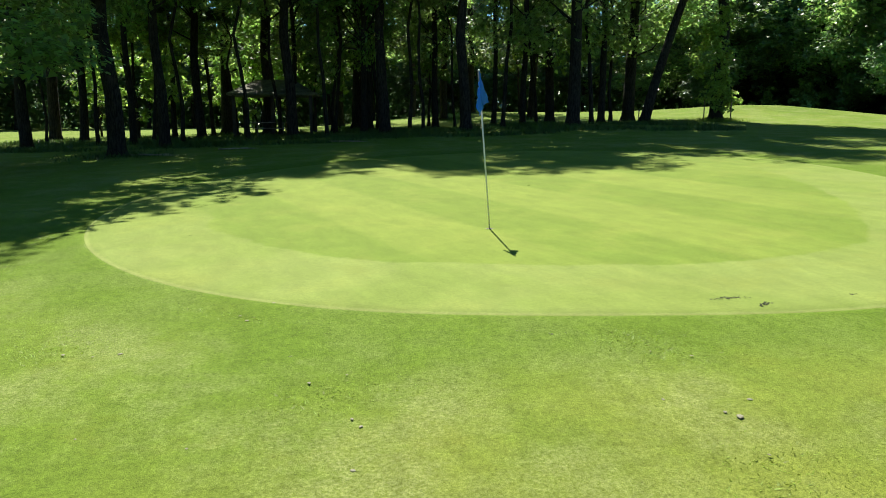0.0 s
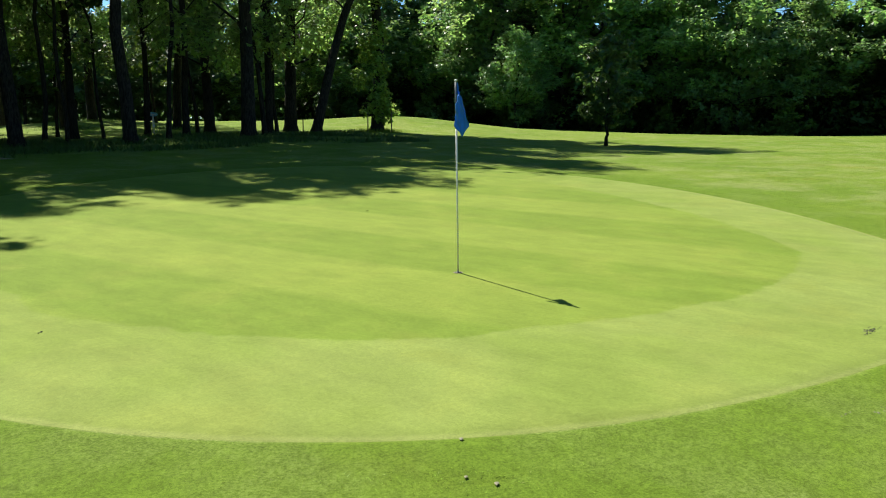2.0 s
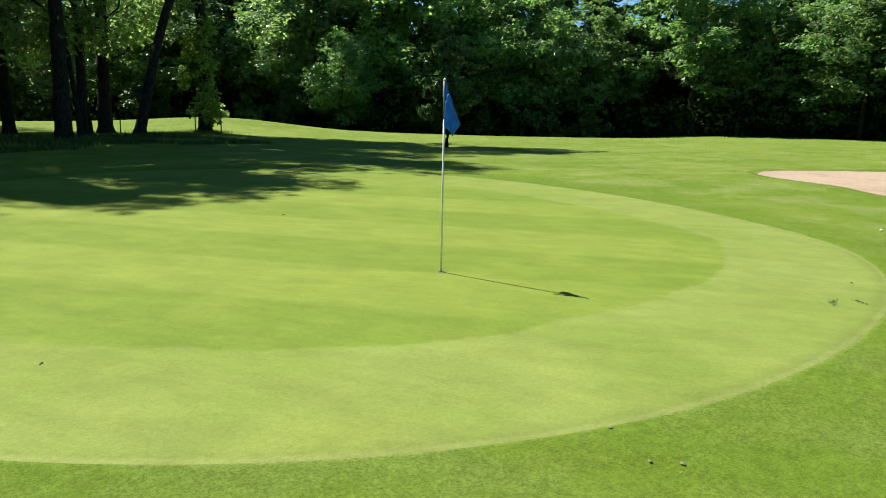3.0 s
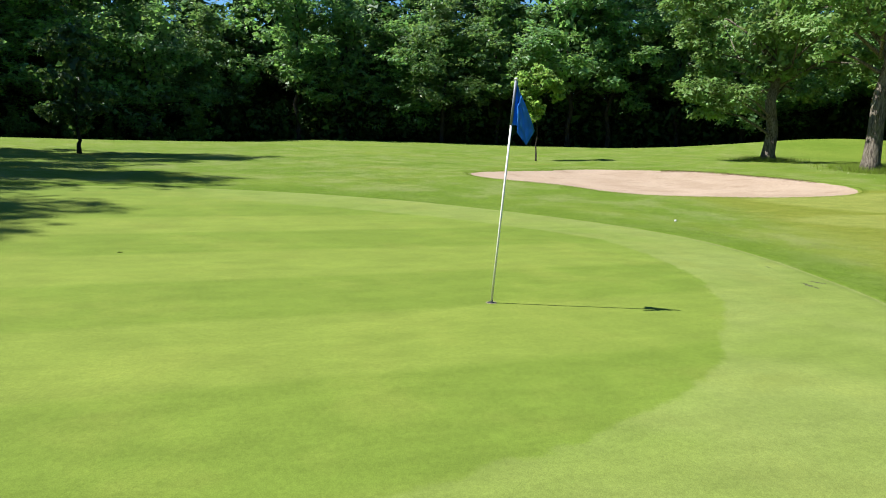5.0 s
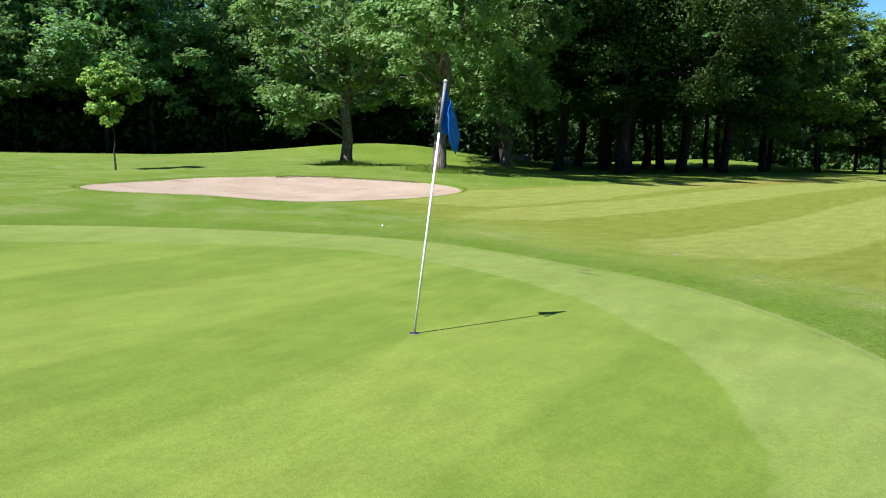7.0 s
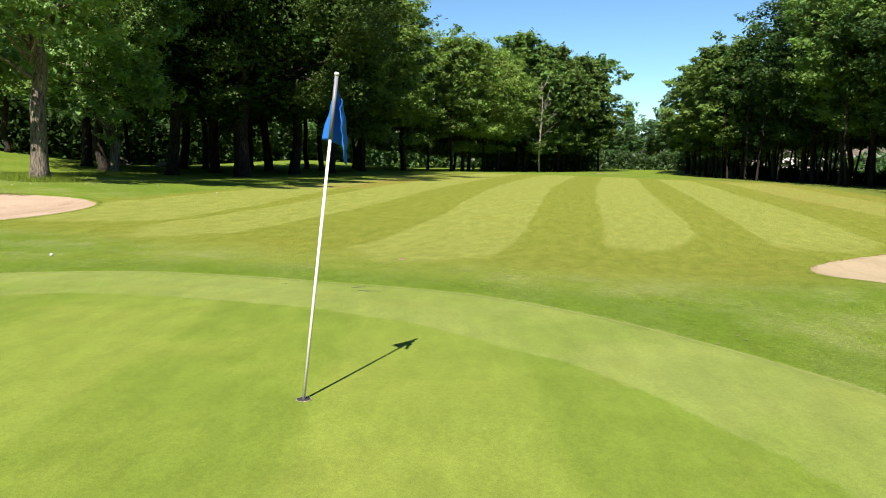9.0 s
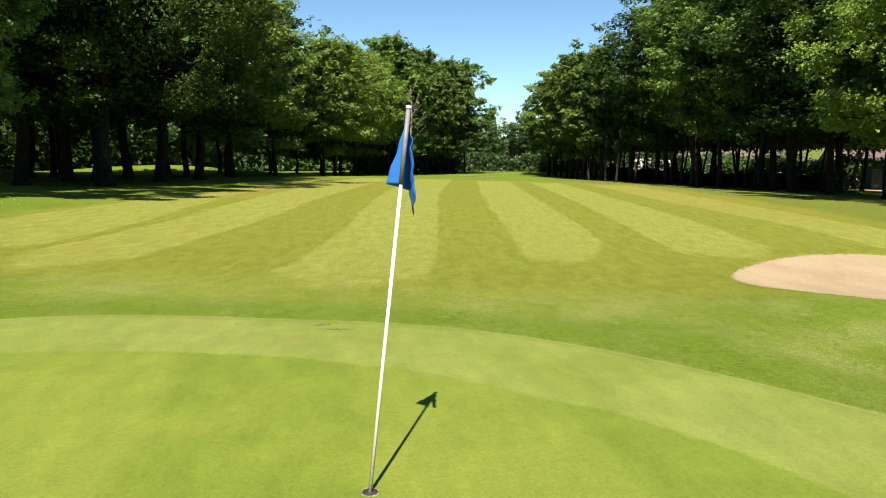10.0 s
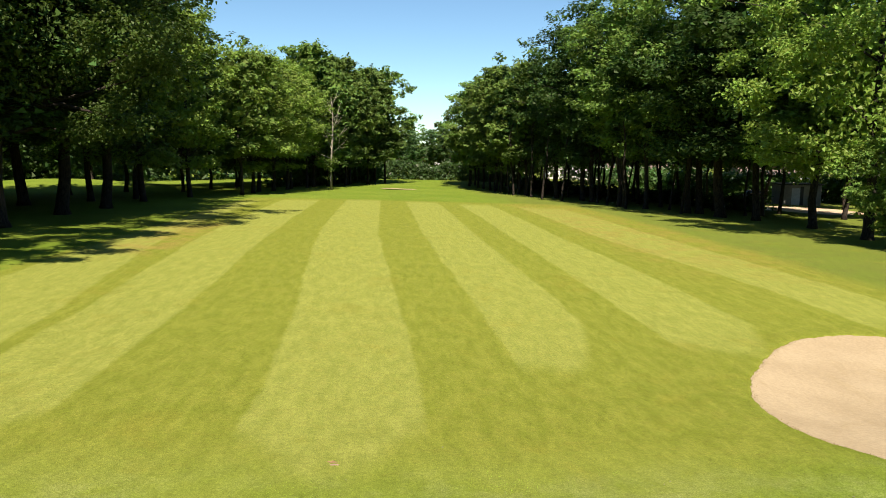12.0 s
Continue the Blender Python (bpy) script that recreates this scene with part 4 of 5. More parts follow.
for x, y, s, k in ((-15.0, -32.5, 0.68, 1), (-20.0, -80.5, 0.9, 0), (-13.0, -84.5, 0.9, 1)):
    stand(ROWS[k], x, y, s, pick.uniform(0, 360), group="trees down the fairway's side", sink=0.05, girth=1.25)
stand(GREAT[1], -11.6, -41.6, 1.0, 30, group="great oaks by the fairway", sink=0.08)
stand(ROWS[0], -10.2, -48.0, 1.0, 160, group="trees down the fairway's side", sink=0.05, girth=1.2)
for x, y, s, g in ((-5.4, -55.0, 1.18, 1.35), (-7.6, -53.0, 1.05, 1.1), (-4.2, -58.5, 1.1, 1.1)):
    stand(ROWS[2], x, y, s, pick.uniform(0, 360), group="trees down the fairway's side", sink=0.05, girth=g)
WEST = [(-3.5, -58), (-0.5, -62), (4.5, -70), (9.5, -77), (15, -84), (20, -92.5), (25.0, -103), (28.0, -116)]
for x, y in along([(a + 1.2, b + 0.6) for a, b in WEST[:6]], 3.4, 1.6, pick) + along([(a - 3.0, b - 1.5) for a, b in WEST[:5]], 3.6, 1.8, pick):
    stand(pick.choice(SLIM), x, y, pick.uniform(0.85, 1.1), pick.uniform(0, 360), group="slender trees among the row", sink=0.05)
for shift, gap in (((0, 0), 3.7), ((-5.0, -2.5), 4.6), ((-10.5, -3.0), 5.6)):
    for x, y in along([(a + shift[0], b + shift[1]) for a, b in WEST], gap, 1.1, pick):
        kinds = BACK_ROWS if shift[0] else ROWS[:3] if y > -80 else FAR_ROWS
        grown = pick.uniform(0.96, 1.10) if y > -80 else pick.uniform(0.80, 0.90)
        stand(pick.choice(kinds), x, y, grown, pick.uniform(0, 360), group="trees down the fairway's side", sink=0.05, girth=pick.uniform(1.0, 1.2))
far_wood("hedge", [(a - 9, b - 4) for a, b in WEST[1:]], 1.5, 2.0, 7000, 0.42, "low brush in near-black leaves for the shade behind the fairway's row", LEAF_DARK)
for x, y in along([(22, -136), (36, -141), (56, -138)], 5.5, 1.2, pick):
    stand(pick.choice(FAR_ROWS), x, y, pick.uniform(0.52, 0.68), pick.uniform(0, 360), group="trees down the fairway's side", sink=0.05, girth=1.2)
for x, y in along([(10, -126), (24, -131), (40, -133), (60, -127)], 4.4, 1.4, pick):
    stand(BACK_ROWS[0], x, y, pick.uniform(0.50, 0.62), pick.uniform(0, 360), group="trees down the fairway's side", sink=0.05, girth=1.25)
far_wood("woodland_undergrowth", [(14, -128), (30, -136), (46, -134), (60, -126)], 8.5, 3.0, 9000, 0.5, "far trees closing the fairway", LEAF, low=0.8)
far_wood("hedge", [(20, -121), (34, -125), (52, -121)], 3.6, 1.4, 10000, 0.42, "brush at the fairway's end, leaves darkened for shade", LEAF_SHADY)
far_wood("hedge", [(43.5, -76), (44.5, -92), (43, -112)], 4.5, 1.2, 5000, 0.5, "brush in near-black leaves for the shade behind the tall trees", LEAF_DARK)
far_wood("woodland_undergrowth", [(50, -60), (54, -84), (54, -112)], 13.5, 3.5, 16000, 0.7, "leaf belt darkened for the shade in the fairway wood", LEAF_SHADY, low=2.0)
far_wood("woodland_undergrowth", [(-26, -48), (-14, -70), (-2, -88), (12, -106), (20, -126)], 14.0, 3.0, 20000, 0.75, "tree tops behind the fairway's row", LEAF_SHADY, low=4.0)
for x, y in ((-24, -95), (-20, -101), (-14, -99.5), (-8, -98), (-28, -90), (-10, -106), (-18, -108), (-30, -101)):
    stand(BACK_ROWS[0], x, y, pick.uniform(0.85, 1.05), pick.uniform(0, 360), group="trees down the fairway's side", sink=0.05, girth=1.25)
far_wood("hedge", [(-36, -90), (-22, -99), (-6, -103), (2, -108)], 3.6, 2.0, 6000, 0.5, "brush in near-black leaves for the shade behind the shed", LEAF_DARK)
far_wood("hedge", [(-52, -66), (-26, -104), (0, -124), (14, -133)], 4.4, 2.0, 14000, 0.5, "overgrown hedge behind the fairway's row", LEAF_SHADY)
far_wood("woodland_undergrowth", [(-60, -20), (-52, -60), (-40, -110)], 15.0, 5.0, 20000, 0.8, "tree tops west of the fairway", LEAF_SHADY)
far_wood("woodland_undergrowth", [(-52, -24), (-50, 10), (-62, 44)], 16.0, 5.0, 20000, 0.8, "tree tops west of the green", LEAF_SHADY)
for p in OAKS + ROWS + GREAT + SLIM + EDGE_GLOW + FAR_DARK + FAR_NORTH + FAR_ROWS + EDGE + BUSH + SAPLINGS + BACK_ROWS:
    retire(p)

EDGE_MAPLE = tree("young_maple", "bushy young maple lit by the sun at the wood's edge", 73, 6.5, 1.1, 1.9, 0.09, 60, 13000, 0.11, (BARK, LEAF), full=0.4, rough=0.8, clump=1.3, tri=True, tufts=7)
EDGE_MAPLE.matrix_world = pose(-11.4, -37.4, on_ground(-11.4, -37.4))
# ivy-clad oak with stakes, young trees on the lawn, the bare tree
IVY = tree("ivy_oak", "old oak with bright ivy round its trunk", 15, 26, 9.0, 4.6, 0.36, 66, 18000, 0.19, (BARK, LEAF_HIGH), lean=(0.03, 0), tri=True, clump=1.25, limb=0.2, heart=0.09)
IVY.matrix_world = pose(11.2, 31.8, on_ground(11.2, 31.8))
rng = np.random.default_rng(9)
cs = [(math.cos(a) * 0.6 - 0.45, math.sin(a) * 0.5 - 0.35, 0.9 + 5.2 * k / 26) for k, a in enumerate(rng.random(26) * 6.283)]
cs += [(0.5 + 0.3 * math.cos(a), 0.2 * math.sin(a), 0.9 + 0.12 * k) for k, a in enumerate(rng.random(8) * 6.283)]
v, f = leaves(rng, cs, [0.36 + 0.25 * rng.random() for _ in cs], 4200, 0.15, flat=1.0)
mesh_ob("ivy", v, f, LEAF_YOUNG, IVY, "bright green ivy leaves", smooth=False)
WOOD = plain("stake_wood", (0.16, 0.12, 0.08), 0.85, 30, 0.25)
for dx, dy in ((-0.75, -0.5), (0.65, -0.55), (-3.9, 1.5)):
    x, y = 11.2 + dx, 31.8 + dy
    st = thing("tree_stake", x, y, on_ground(x, y), "thin weathered wooden stake beside the trees", "stake", "stakes by the trees")
    v, f = tube([(0, 0, -0.2), (0.01, 0, 1.2 if dx > -2 else 0.7)], [0.035, 0.03], 7)
    mesh_ob("pole", v, f, WOOD, st)

SAP = tree("maple_sapling", "staked young maple with fresh light green leaves", 71, 3.8, 2.3, 0.95, 0.040, 42, 4200, 0.15, (BARK, LEAF_YOUNG), full=0.55, swell=1.1, rough=0.25, clump=1.35, tufts=7, heart=0.0, boughs=((0.1, 0.72, 3.45, 0.42), (0.0, 0.6, 3.85, 0.3), (-0.1, -0.75, 3.35, 0.4), (0.1, -0.7, 3.7, 0.28)))
SAP.matrix_world = pose(26.04, 2.56, on_ground(26.04, 2.56), 0, 0, 30)
DUSK = tree("young_tree", "small dark-leaved tree alone on the lawn", 72, 5.3, 1.35, 1.45, 0.075, 40, 3000, 0.18, (BARK, LEAF_SHADY), full=0.5, rough=0.5, clump=1.4, tufts=5)
DUSK.matrix_world = pose(18.12, 20.05, on_ground(18.12, 20.05))


def bare_tree(x, y):
    """A dying tree: a thin pale stem with forking bare boughs and a few leaves low down."""
    rng = np.random.default_rng(4)
    top = thing("dead_tree", x, y, on_ground(x, y), "thin pale dead tree with forked bare branches", "tree")
    stem = [Vector(q) for q in ((0, 0, -0.2), (0.05, 0, 2.2), (-0.12, 0.05, 4.4), (-0.3, 0.1, 6.6), (-0.35, 0.1, 8.6), (-0.15, 0.1, 10.6))]
    verts, faces = tube(stem, [0.15, 0.115, 0.095, 0.075, 0.045, 0.012], 9)
    mesh_ob("trunk", verts, faces, BARK_STRAW, top)
    for k in range(13):
        h = 3.6 + 0.5 * k
        i = max(j for j in range(len(stem) - 1) if stem[j].z <= h)
        base = stem[i].lerp(stem[i + 1], (h - stem[i].z) / (stem[i + 1].z - stem[i].z))
        a, r = k * 2.4 + 0.5, (2.5 - 0.12 * k) * (0.6 + 0.5 * rng.random())
        out = Vector((math.cos(a), math.sin(a), 0))
        knee = base + out * r * 0.5 + Vector((0, 0, 0.3 + 0.5 * rng.random()))
        tip = base + out * r + Vector((0, 0, 0.5 + 1.4 * rng.random()))
        v, f = tube([base, knee, tip], [0.035, 0.025, 0.008], 6)
        for sway in (-0.7, 0.6):
            side = Vector((math.cos(a + sway), math.sin(a + sway), 0.6 + 0.5 * rng.random()))
            tube([knee, knee + side * r * 0.30, knee + side * r * 0.55 + Vector((0, 0, 0.15))], [0.024, 0.016, 0.006], 5, v, f)
        mesh_ob("branch", v, f, BARK_STRAW, top)
    cs = [np.array([0.5 * math.cos(a), 0.5 * math.sin(a), 1.2 + 3.4 * rng.random()]) for a in rng.random(12) * 6.283]
    v, f = leaves(rng, cs, [0.3 + 0.3 * rng.random() for _ in cs], 700, 0.17, flat=0.9, tri=True)
    mesh_ob("shoots", v, f, LEAF, top, "sparse green shoots round the stem", smooth=False)


bare_tree(35.0, -75.2)

# ---------------------------------------------------------------- the flag
WHITE = plain("white_paint", (0.70, 0.70, 0.68), 0.4, 60, 0.04)
GREY = plain("grey_sleeve", (0.15, 0.165, 0.19), 0.5, 60, 0.08)
BLUE = leaf_mat("blue_nylon", (0.026, 0.205, 0.54), (0.034, 0.29, 0.70), 0.05, 0.35, rough=0.5, spec=0.3)
DARK = plain("dark_hole", (0.02, 0.02, 0.02), 0.8)
POLE_TOP = Vector((-0.153, -0.22, 2.113))


def flagstick():
    top = thing("flagstick", 0, 0, on_ground(0, 0), "leaning white golf flagstick with limp blue flag", "golf flag")
    way = POLE_TOP.normalized()
    tall = POLE_TOP.length
    v, f = tube([way * -0.1, way * 0.9, way * (tall - 0.42)], [0.0108, 0.0102, 0.0095], 14)
    mesh_ob("pole", v, f, WHITE, top)
    v, f = tube([way * (tall - 0.42), way * (tall - 0.02)], [0.0125, 0.0125], 14)
    mesh_ob("sleeve", v, f, GREY, top, "grey flag sleeve")
    v, f = tube([way * (tall - 0.02), way * (tall - 0.005), way * tall], [0.015, 0.015, 0.006], 14)
    mesh_ob("cap", v, f, WHITE, top)
    rows, cols = 30, 36
    # the cloth's folds seen from above, at the hem: share of the fly, x, y, drop of the top edge and of the hem
    folds = ((0.0, 0.0, 0.0, 0.0, 0.0), (0.20, 0.098, -0.020, 0.04, 0.0), (0.48, 0.035, -0.205, 0.14, 0.05), (0.74, 0.0, -0.140, 0.20, 0.18), (1.0, -0.055, -0.065, 0.25, 0.07))
    verts = []
    for i in range(rows + 1):
        s = i / rows
        root = way * (tall - 0.02 - 0.40 * s)
        for k in range(cols + 1):
            w = k / cols
            j = max(n for n in range(len(folds) - 1) if folds[n][0] <= w)
            g = (w - folds[j][0]) / (folds[j + 1][0] - folds[j][0])
            g = 0.5 * g + 0.5 * g * g * (3 - 2 * g)
            fx, fy, d0, d1 = (folds[j][m] + (folds[j + 1][m] - folds[j][m]) * g for m in (1, 2, 3, 4))
            open_up = 0.20 + 0.80 * s**0.85
            ripple = 0.007 * math.sin(19 * w + 4 * s) + 0.004 * math.sin(41 * w - 9 * s + 1.0) * s + 0.003 * math.sin(17 * s + 8 * w)
            verts.append(tuple(root + Vector((fx * open_up + ripple, fy * open_up - 0.012 * (1 - w), -d0 - (d1 - d0) * s))))
    faces = [(i * (cols + 1) + k, i * (cols + 1) + k + 1, (i + 1) * (cols + 1) + k + 1, (i + 1) * (cols + 1) + k) for i in range(rows) for k in range(cols)]
    flag = mesh_ob("flag", verts, faces, BLUE, top, "limp blue cloth flag")
    flag.modifiers.new("cloth", "SOLIDIFY").thickness = 0.003
    return top


flagstick()


def hole():
    """The cup: a pale liner ring on the turf round a flat disc, dark for the hole's shade."""
    z0 = on_ground(0, 0) + 0.0065
    top = thing("golf_hole", 0, 0, z0, "white-lined golf hole in the green", "golf hole")
    # near-black disc stands in for the shade down the hole
    v, f = tube([(0, 0, 0.0), (0, 0, 0.002)], [0.054, 0.054], 24)
    mesh_ob("mouth", v, f, DARK, top)
    n, verts, faces = 24, [], []
    for r, h in ((0.044, 0.0025), (0.052, 0.003), (0.056, 0.0)):
        verts += [(r * math.cos(6.28319 * k / n), r * math.sin(6.28319 * k / n), h) for k in range(n)]
    faces = [(i * n + k, i * n + (k + 1) % n, (i + 1) * n + (k + 1) % n, (i + 1) * n + k) for i in range(2) for k in range(n)]
    mesh_ob("liner", verts, faces, plain("cup_liner", (0.17, 0.165, 0.075), 0.9, 60, 0.4), top, "worn pale rim")


hole()


# ---------------------------------------------------------------- the wood's pavilion and posts
TIMBER = plain("dark_timber", (0.045, 0.032, 0.022), 0.85, 25, 0.3)
SHINGLE = plain("mossy_roof", (0.085, 0.085, 0.045), 0.9, 12, 0.35, relief=0.01)


def pavilion(x, y, turn):
    """An open timber shelter with a hipped roof."""
    top = thing("pavilion", x, y, on_ground(x, y), "dark open timber pavilion with hipped mossy roof", "pavilion", turn=turn)
    w, d, eave, apex = 2.3, 2.0, 2.1, 3.0
    for px in (-w + 0.3, 0, w - 0.3):
        for py in (-d + 0.3, d - 0.3):
            part("post", box(bmesh.new(), (px - 0.08, py - 0.08, -0.2), (px + 0.08, py + 0.08, eave), 0.012), TIMBER, top)
    for py in (-d + 0.3, d - 0.3):
        part("beam", box(bmesh.new(), (-w + 0.1, py - 0.07, eave), (w - 0.1, py + 0.07, eave + 0.2), 0.012), TIMBER, top)
    bm = bmesh.new()
    ring = [bm.verts.new(p) for p in ((-w, -d, eave + 0.1), (w, -d, eave + 0.1), (w, d, eave + 0.1), (-w, d, eave + 0.1))]
    low = [bm.verts.new((p.co.x, p.co.y, eave)) for p in ring]
    ridge = [bm.verts.new((-1.0, 0, apex)), bm.verts.new((1.0, 0, apex))]
    bm.faces.new((ring[0], ring[1], ridge[1], ridge[0]))
    bm.faces.new((ring[2], ring[3], ridge[0], ridge[1]))
    bm.faces.new((ring[1], ring[2], ridge[1]))
    bm.faces.new((ring[3], ring[0], ridge[0]))
    for k in range(4):
        bm.faces.new((low[k], low[(k + 1) % 4], ring[(k + 1) % 4], ring[k]))
    bm.faces.new(low[::-1])
    part("roof", bm, SHINGLE, top, "mossy hipped roof")
    return top


pavilion(-12.9, 29.4, 12)


def picnic_table(x, y, turn):
    top = thing("picnic_table", x, y, on_ground(x, y), "weathered wooden picnic table in the shade", "table", turn=turn)
    grey = plain("weathered_board", (0.16, 0.14, 0.11), 0.85, 30, 0.25)
    for k in range(4):
        part("board", box(bmesh.new(), (-0.9, -0.34 + 0.18 * k, 0.72), (0.9, -0.18 + 0.18 * k, 0.76), 0.006), grey, top)
    for s in (-1, 1):
        part("bench_board", box(bmesh.new(), (-0.9, s * 0.72 - 0.13, 0.42), (0.9, s * 0.72 + 0.13, 0.46), 0.006), grey, top)
        part("leg", box(bmesh.new(), (s * 0.65 - 0.04, -0.80, 0.36), (s * 0.65 + 0.04, 0.80, 0.42), 0.006), grey, top)
        part("leg", box(bmesh.new(), (s * 0.65 - 0.04, -0.06, -0.05), (s * 0.65 + 0.04, 0.06, 0.72), 0.006), grey, top)


picnic_table(-12.6, 27.4, 20)


def sign_post(x, y):
    """A small hole sign: pale post with an oval board."""
    top = thing("sign_post", x, y, on_ground(x, y), "pale post with small light blue oval sign", "sign")
    v, f = tube([(0, 0, -0.2), (0, 0, 1.0)], [0.05, 0.05], 10)
    mesh_ob("post", v, f, plain("pale_post", (0.50, 0.55, 0.58), 0.6, 40, 0.1), top)
    n = 20
    verts = [(0.24 * math.cos(6.28319 * k / n), y0, 1.02 + 0.11 * math.sin(6.28319 * k / n)) for y0 in (-0.03, 0.03) for k in range(n)]
    faces = [tuple(range(n)), tuple(range(2 * n - 1, n - 1, -1))] + [(k, (k + 1) % n, n + (k + 1) % n, n + k) for k in range(n)]
    mesh_ob("board", verts, faces, plain("sign_blue", (0.20, 0.42, 0.60), 0.5, 40, 0.08), top, "light blue oval board", smooth=False)
    part("bar", box(bmesh.new(), (-0.13, -0.036, 1.0), (0.13, -0.031, 1.04)), WHITE, top, "white lettering bar")


sign_post(-0.53, 33.76)

# ---------------------------------------------------------------- by the lower bunker
YELLOW = plain("yellow_plastic", (0.78, 0.72, 0.22), 0.45, 30, 0.06)


def marker_block(x, y, turn):
    top = thing("marker_block", x, y, float(sand_level(x, y)) + 0.055, "bright yellow plastic marker block by the sand", "marker", turn=turn)
    part("block", box(bmesh.new(), (-0.17, -0.09, 0.0), (0.17, 0.09, 0.15), 0.02), YELLOW, top)
    part("foot", box(bmesh.new(), (-0.15, -0.08, -0.02), (-0.09, 0.08, 0.0), 0.003), DARK, top)
    part("foot", box(bmesh.new(), (0.09, -0.08, -0.02), (0.15, 0.08, 0.0), 0.003), DARK, top)


marker_block(-5.95, -17.55, 18)

# ---------------------------------------------------------------- shed, yard and houses beyond the trees
PLASTER = plain("shed_panel", (0.15, 0.15, 0.14), 0.8, 6, 0.12)
DIRT = plain("bare_dirt", (0.40, 0.30, 0.19), 0.95, 5, 0.2, relief=0.02)


def shed(x, y, turn):
    top = thing("shed", x, y, on_ground(x, y), "grey panelled shed under the trees", "shed", turn=turn)
    part("wall", box(bmesh.new(), (-2.2, -1.5, -0.3), (2.2, 1.5, 2.35), 0.01), PLASTER, top)
    part("roof", box(bmesh.new(), (-2.4, -1.75, 2.36), (2.4, 1.7, 2.5), 0.02), DARK, top, "dark flat roof")
    part("door", box(bmesh.new(), (0.15, 1.503, -0.05), (1.05, 1.54, 2.0), 0.008), plain("shed_door", (0.30, 0.36, 0.40), 0.6, 20, 0.1), top, "bluish door")
    # dark panel on the wall stands in for the shade in a gap
    part("door_gap", box(bmesh.new(), (-0.25, 1.503, -0.05), (0.12, 1.52, 2.2), 0.004), DARK, top)


shed(-17.0, -89.5, 10)
n = 40
verts = [(-15.6, -75.5, 0)] + [(-15.6 + (5.0 + 0.6 * math.sin(5 * a)) * math.cos(a), -75.5 + (7.2 + 0.5 * math.cos(4 * a)) * math.sin(a), 0) for a in [6.28319 * k / n for k in range(n)]]
yard = mesh_ob("yard", [(x, y, on_ground(x, y) + 0.03) for x, y, _ in verts], [(0, 1 + k, 1 + (k + 1) % n) for k in range(n)], DIRT)
tagged(yard, "pale bare dirt yard before the shed", "dirt", kind="structure")


def parked_car(x, y, turn):
    top = thing("parked_car", x, y, on_ground(x, y), "dark red parked car in tree shade", "car", turn=turn)
    red, glass = plain("car_red", (0.16, 0.012, 0.012), 0.3, 10, 0.05), plain("car_glass", (0.02, 0.025, 0.03), 0.1, 10, 0.02)
    part("body", box(bmesh.new(), (-0.85, -2.0, 0.28), (0.85, 2.0, 0.88), 0.12), red, top)
    part("cabin", box(bmesh.new(), (-0.72, -1.4, 0.88), (0.72, 0.9, 1.42), 0.18), glass, top, "dark glass cabin")
    part("roof", box(bmesh.new(), (-0.60, -1.1, 1.42), (0.60, 0.6, 1.46), 0.015), red, top)
    for sx in (-0.82, 0.82):
        for sy in (-1.25, 1.25):
            v, f = tube([(sx - 0.1, sy, 0.31), (sx + 0.1, sy, 0.31)], [0.31, 0.31], 18)
            mesh_ob("wheel", v, f, DARK, top)


parked_car(-12.6, -90.5, 10)


def house(x, y, w, d, eaves, ridge, turn, wall, roof, label):
    top = thing("house", x, y, on_ground(x, y) - 0.3, label, "house", "houses beyond the trees", turn)
    part("wall", box(bmesh.new(), (-w, -d, 0), (w, d, eaves)), wall, top)
    bm = bmesh.new()
    a = [bm.verts.new(p) for p in ((-w - 0.4, -d - 0.4, eaves), (w + 0.4, -d - 0.4, eaves), (w + 0.4, d + 0.4, eaves), (-w - 0.4, d + 0.4, eaves), (-w - 0.4, 0, ridge), (w + 0.4, 0, ridge))]
    for q in ((0, 1, 5, 4), (2, 3, 4, 5), (1, 2, 5), (3, 0, 4), (3, 2, 1, 0)):
        bm.faces.new([a[k] for k in q])
    part("roof", bm, roof, top, "tiled roof")
    for k in range(int(w)):
        for h in (1.0, 3.8):
            if h + 1.2 < eaves:
                px = -w + 1.0 + 2 * k
                win = part("window", box(bmesh.new(), (px - 0.45, d + 0.003, h), (px + 0.45, d + 0.06, h + 1.2)), DARK, top)
                part("sill", box(bmesh.new(), (px - 0.55, d + 0.003, h - 0.1), (px + 0.55, d + 0.14, h - 0.02)), WHITE, win)


CREAM, CHALK = plain("cream_render", (0.40, 0.35, 0.28), 0.9, 3, 0.08), plain("chalk_render", (0.55, 0.54, 0.52), 0.9, 3, 0.06)
TILES = plain("clay_tiles", (0.10, 0.075, 0.062), 0.85, 8, 0.25, relief=0.02)
for x, y, w, d, e, r, turn, wall in ((-22, -135, 7, 4.5, 3.0, 5.4, 12, CHALK), (-2, -142, 8, 4.5, 3.2, 5.8, -8, CREAM), (14, -150, 6, 4.5, 3.4, 6.0, 15, CHALK), (33, -172, 7, 5, 3.2, 6.2, 5, CREAM), (50, -168, 6, 5, 3.2, 6.0, -12, CHALK), (-40, -128, 7, 5, 5.6, 8.0, 20, CREAM)):
    house(x, y, w, d, e, r, turn, wall, TILES, "far pale house with clay-tiled roof")

# ---------------------------------------------------------------- small things on the turf
CHIP, SOIL = plain("dry_leaf", (0.135, 0.13, 0.075), 0.8, 60, 0.25), plain("turf_crumb", (0.062, 0.072, 0.024), 0.95, 60, 0.4)


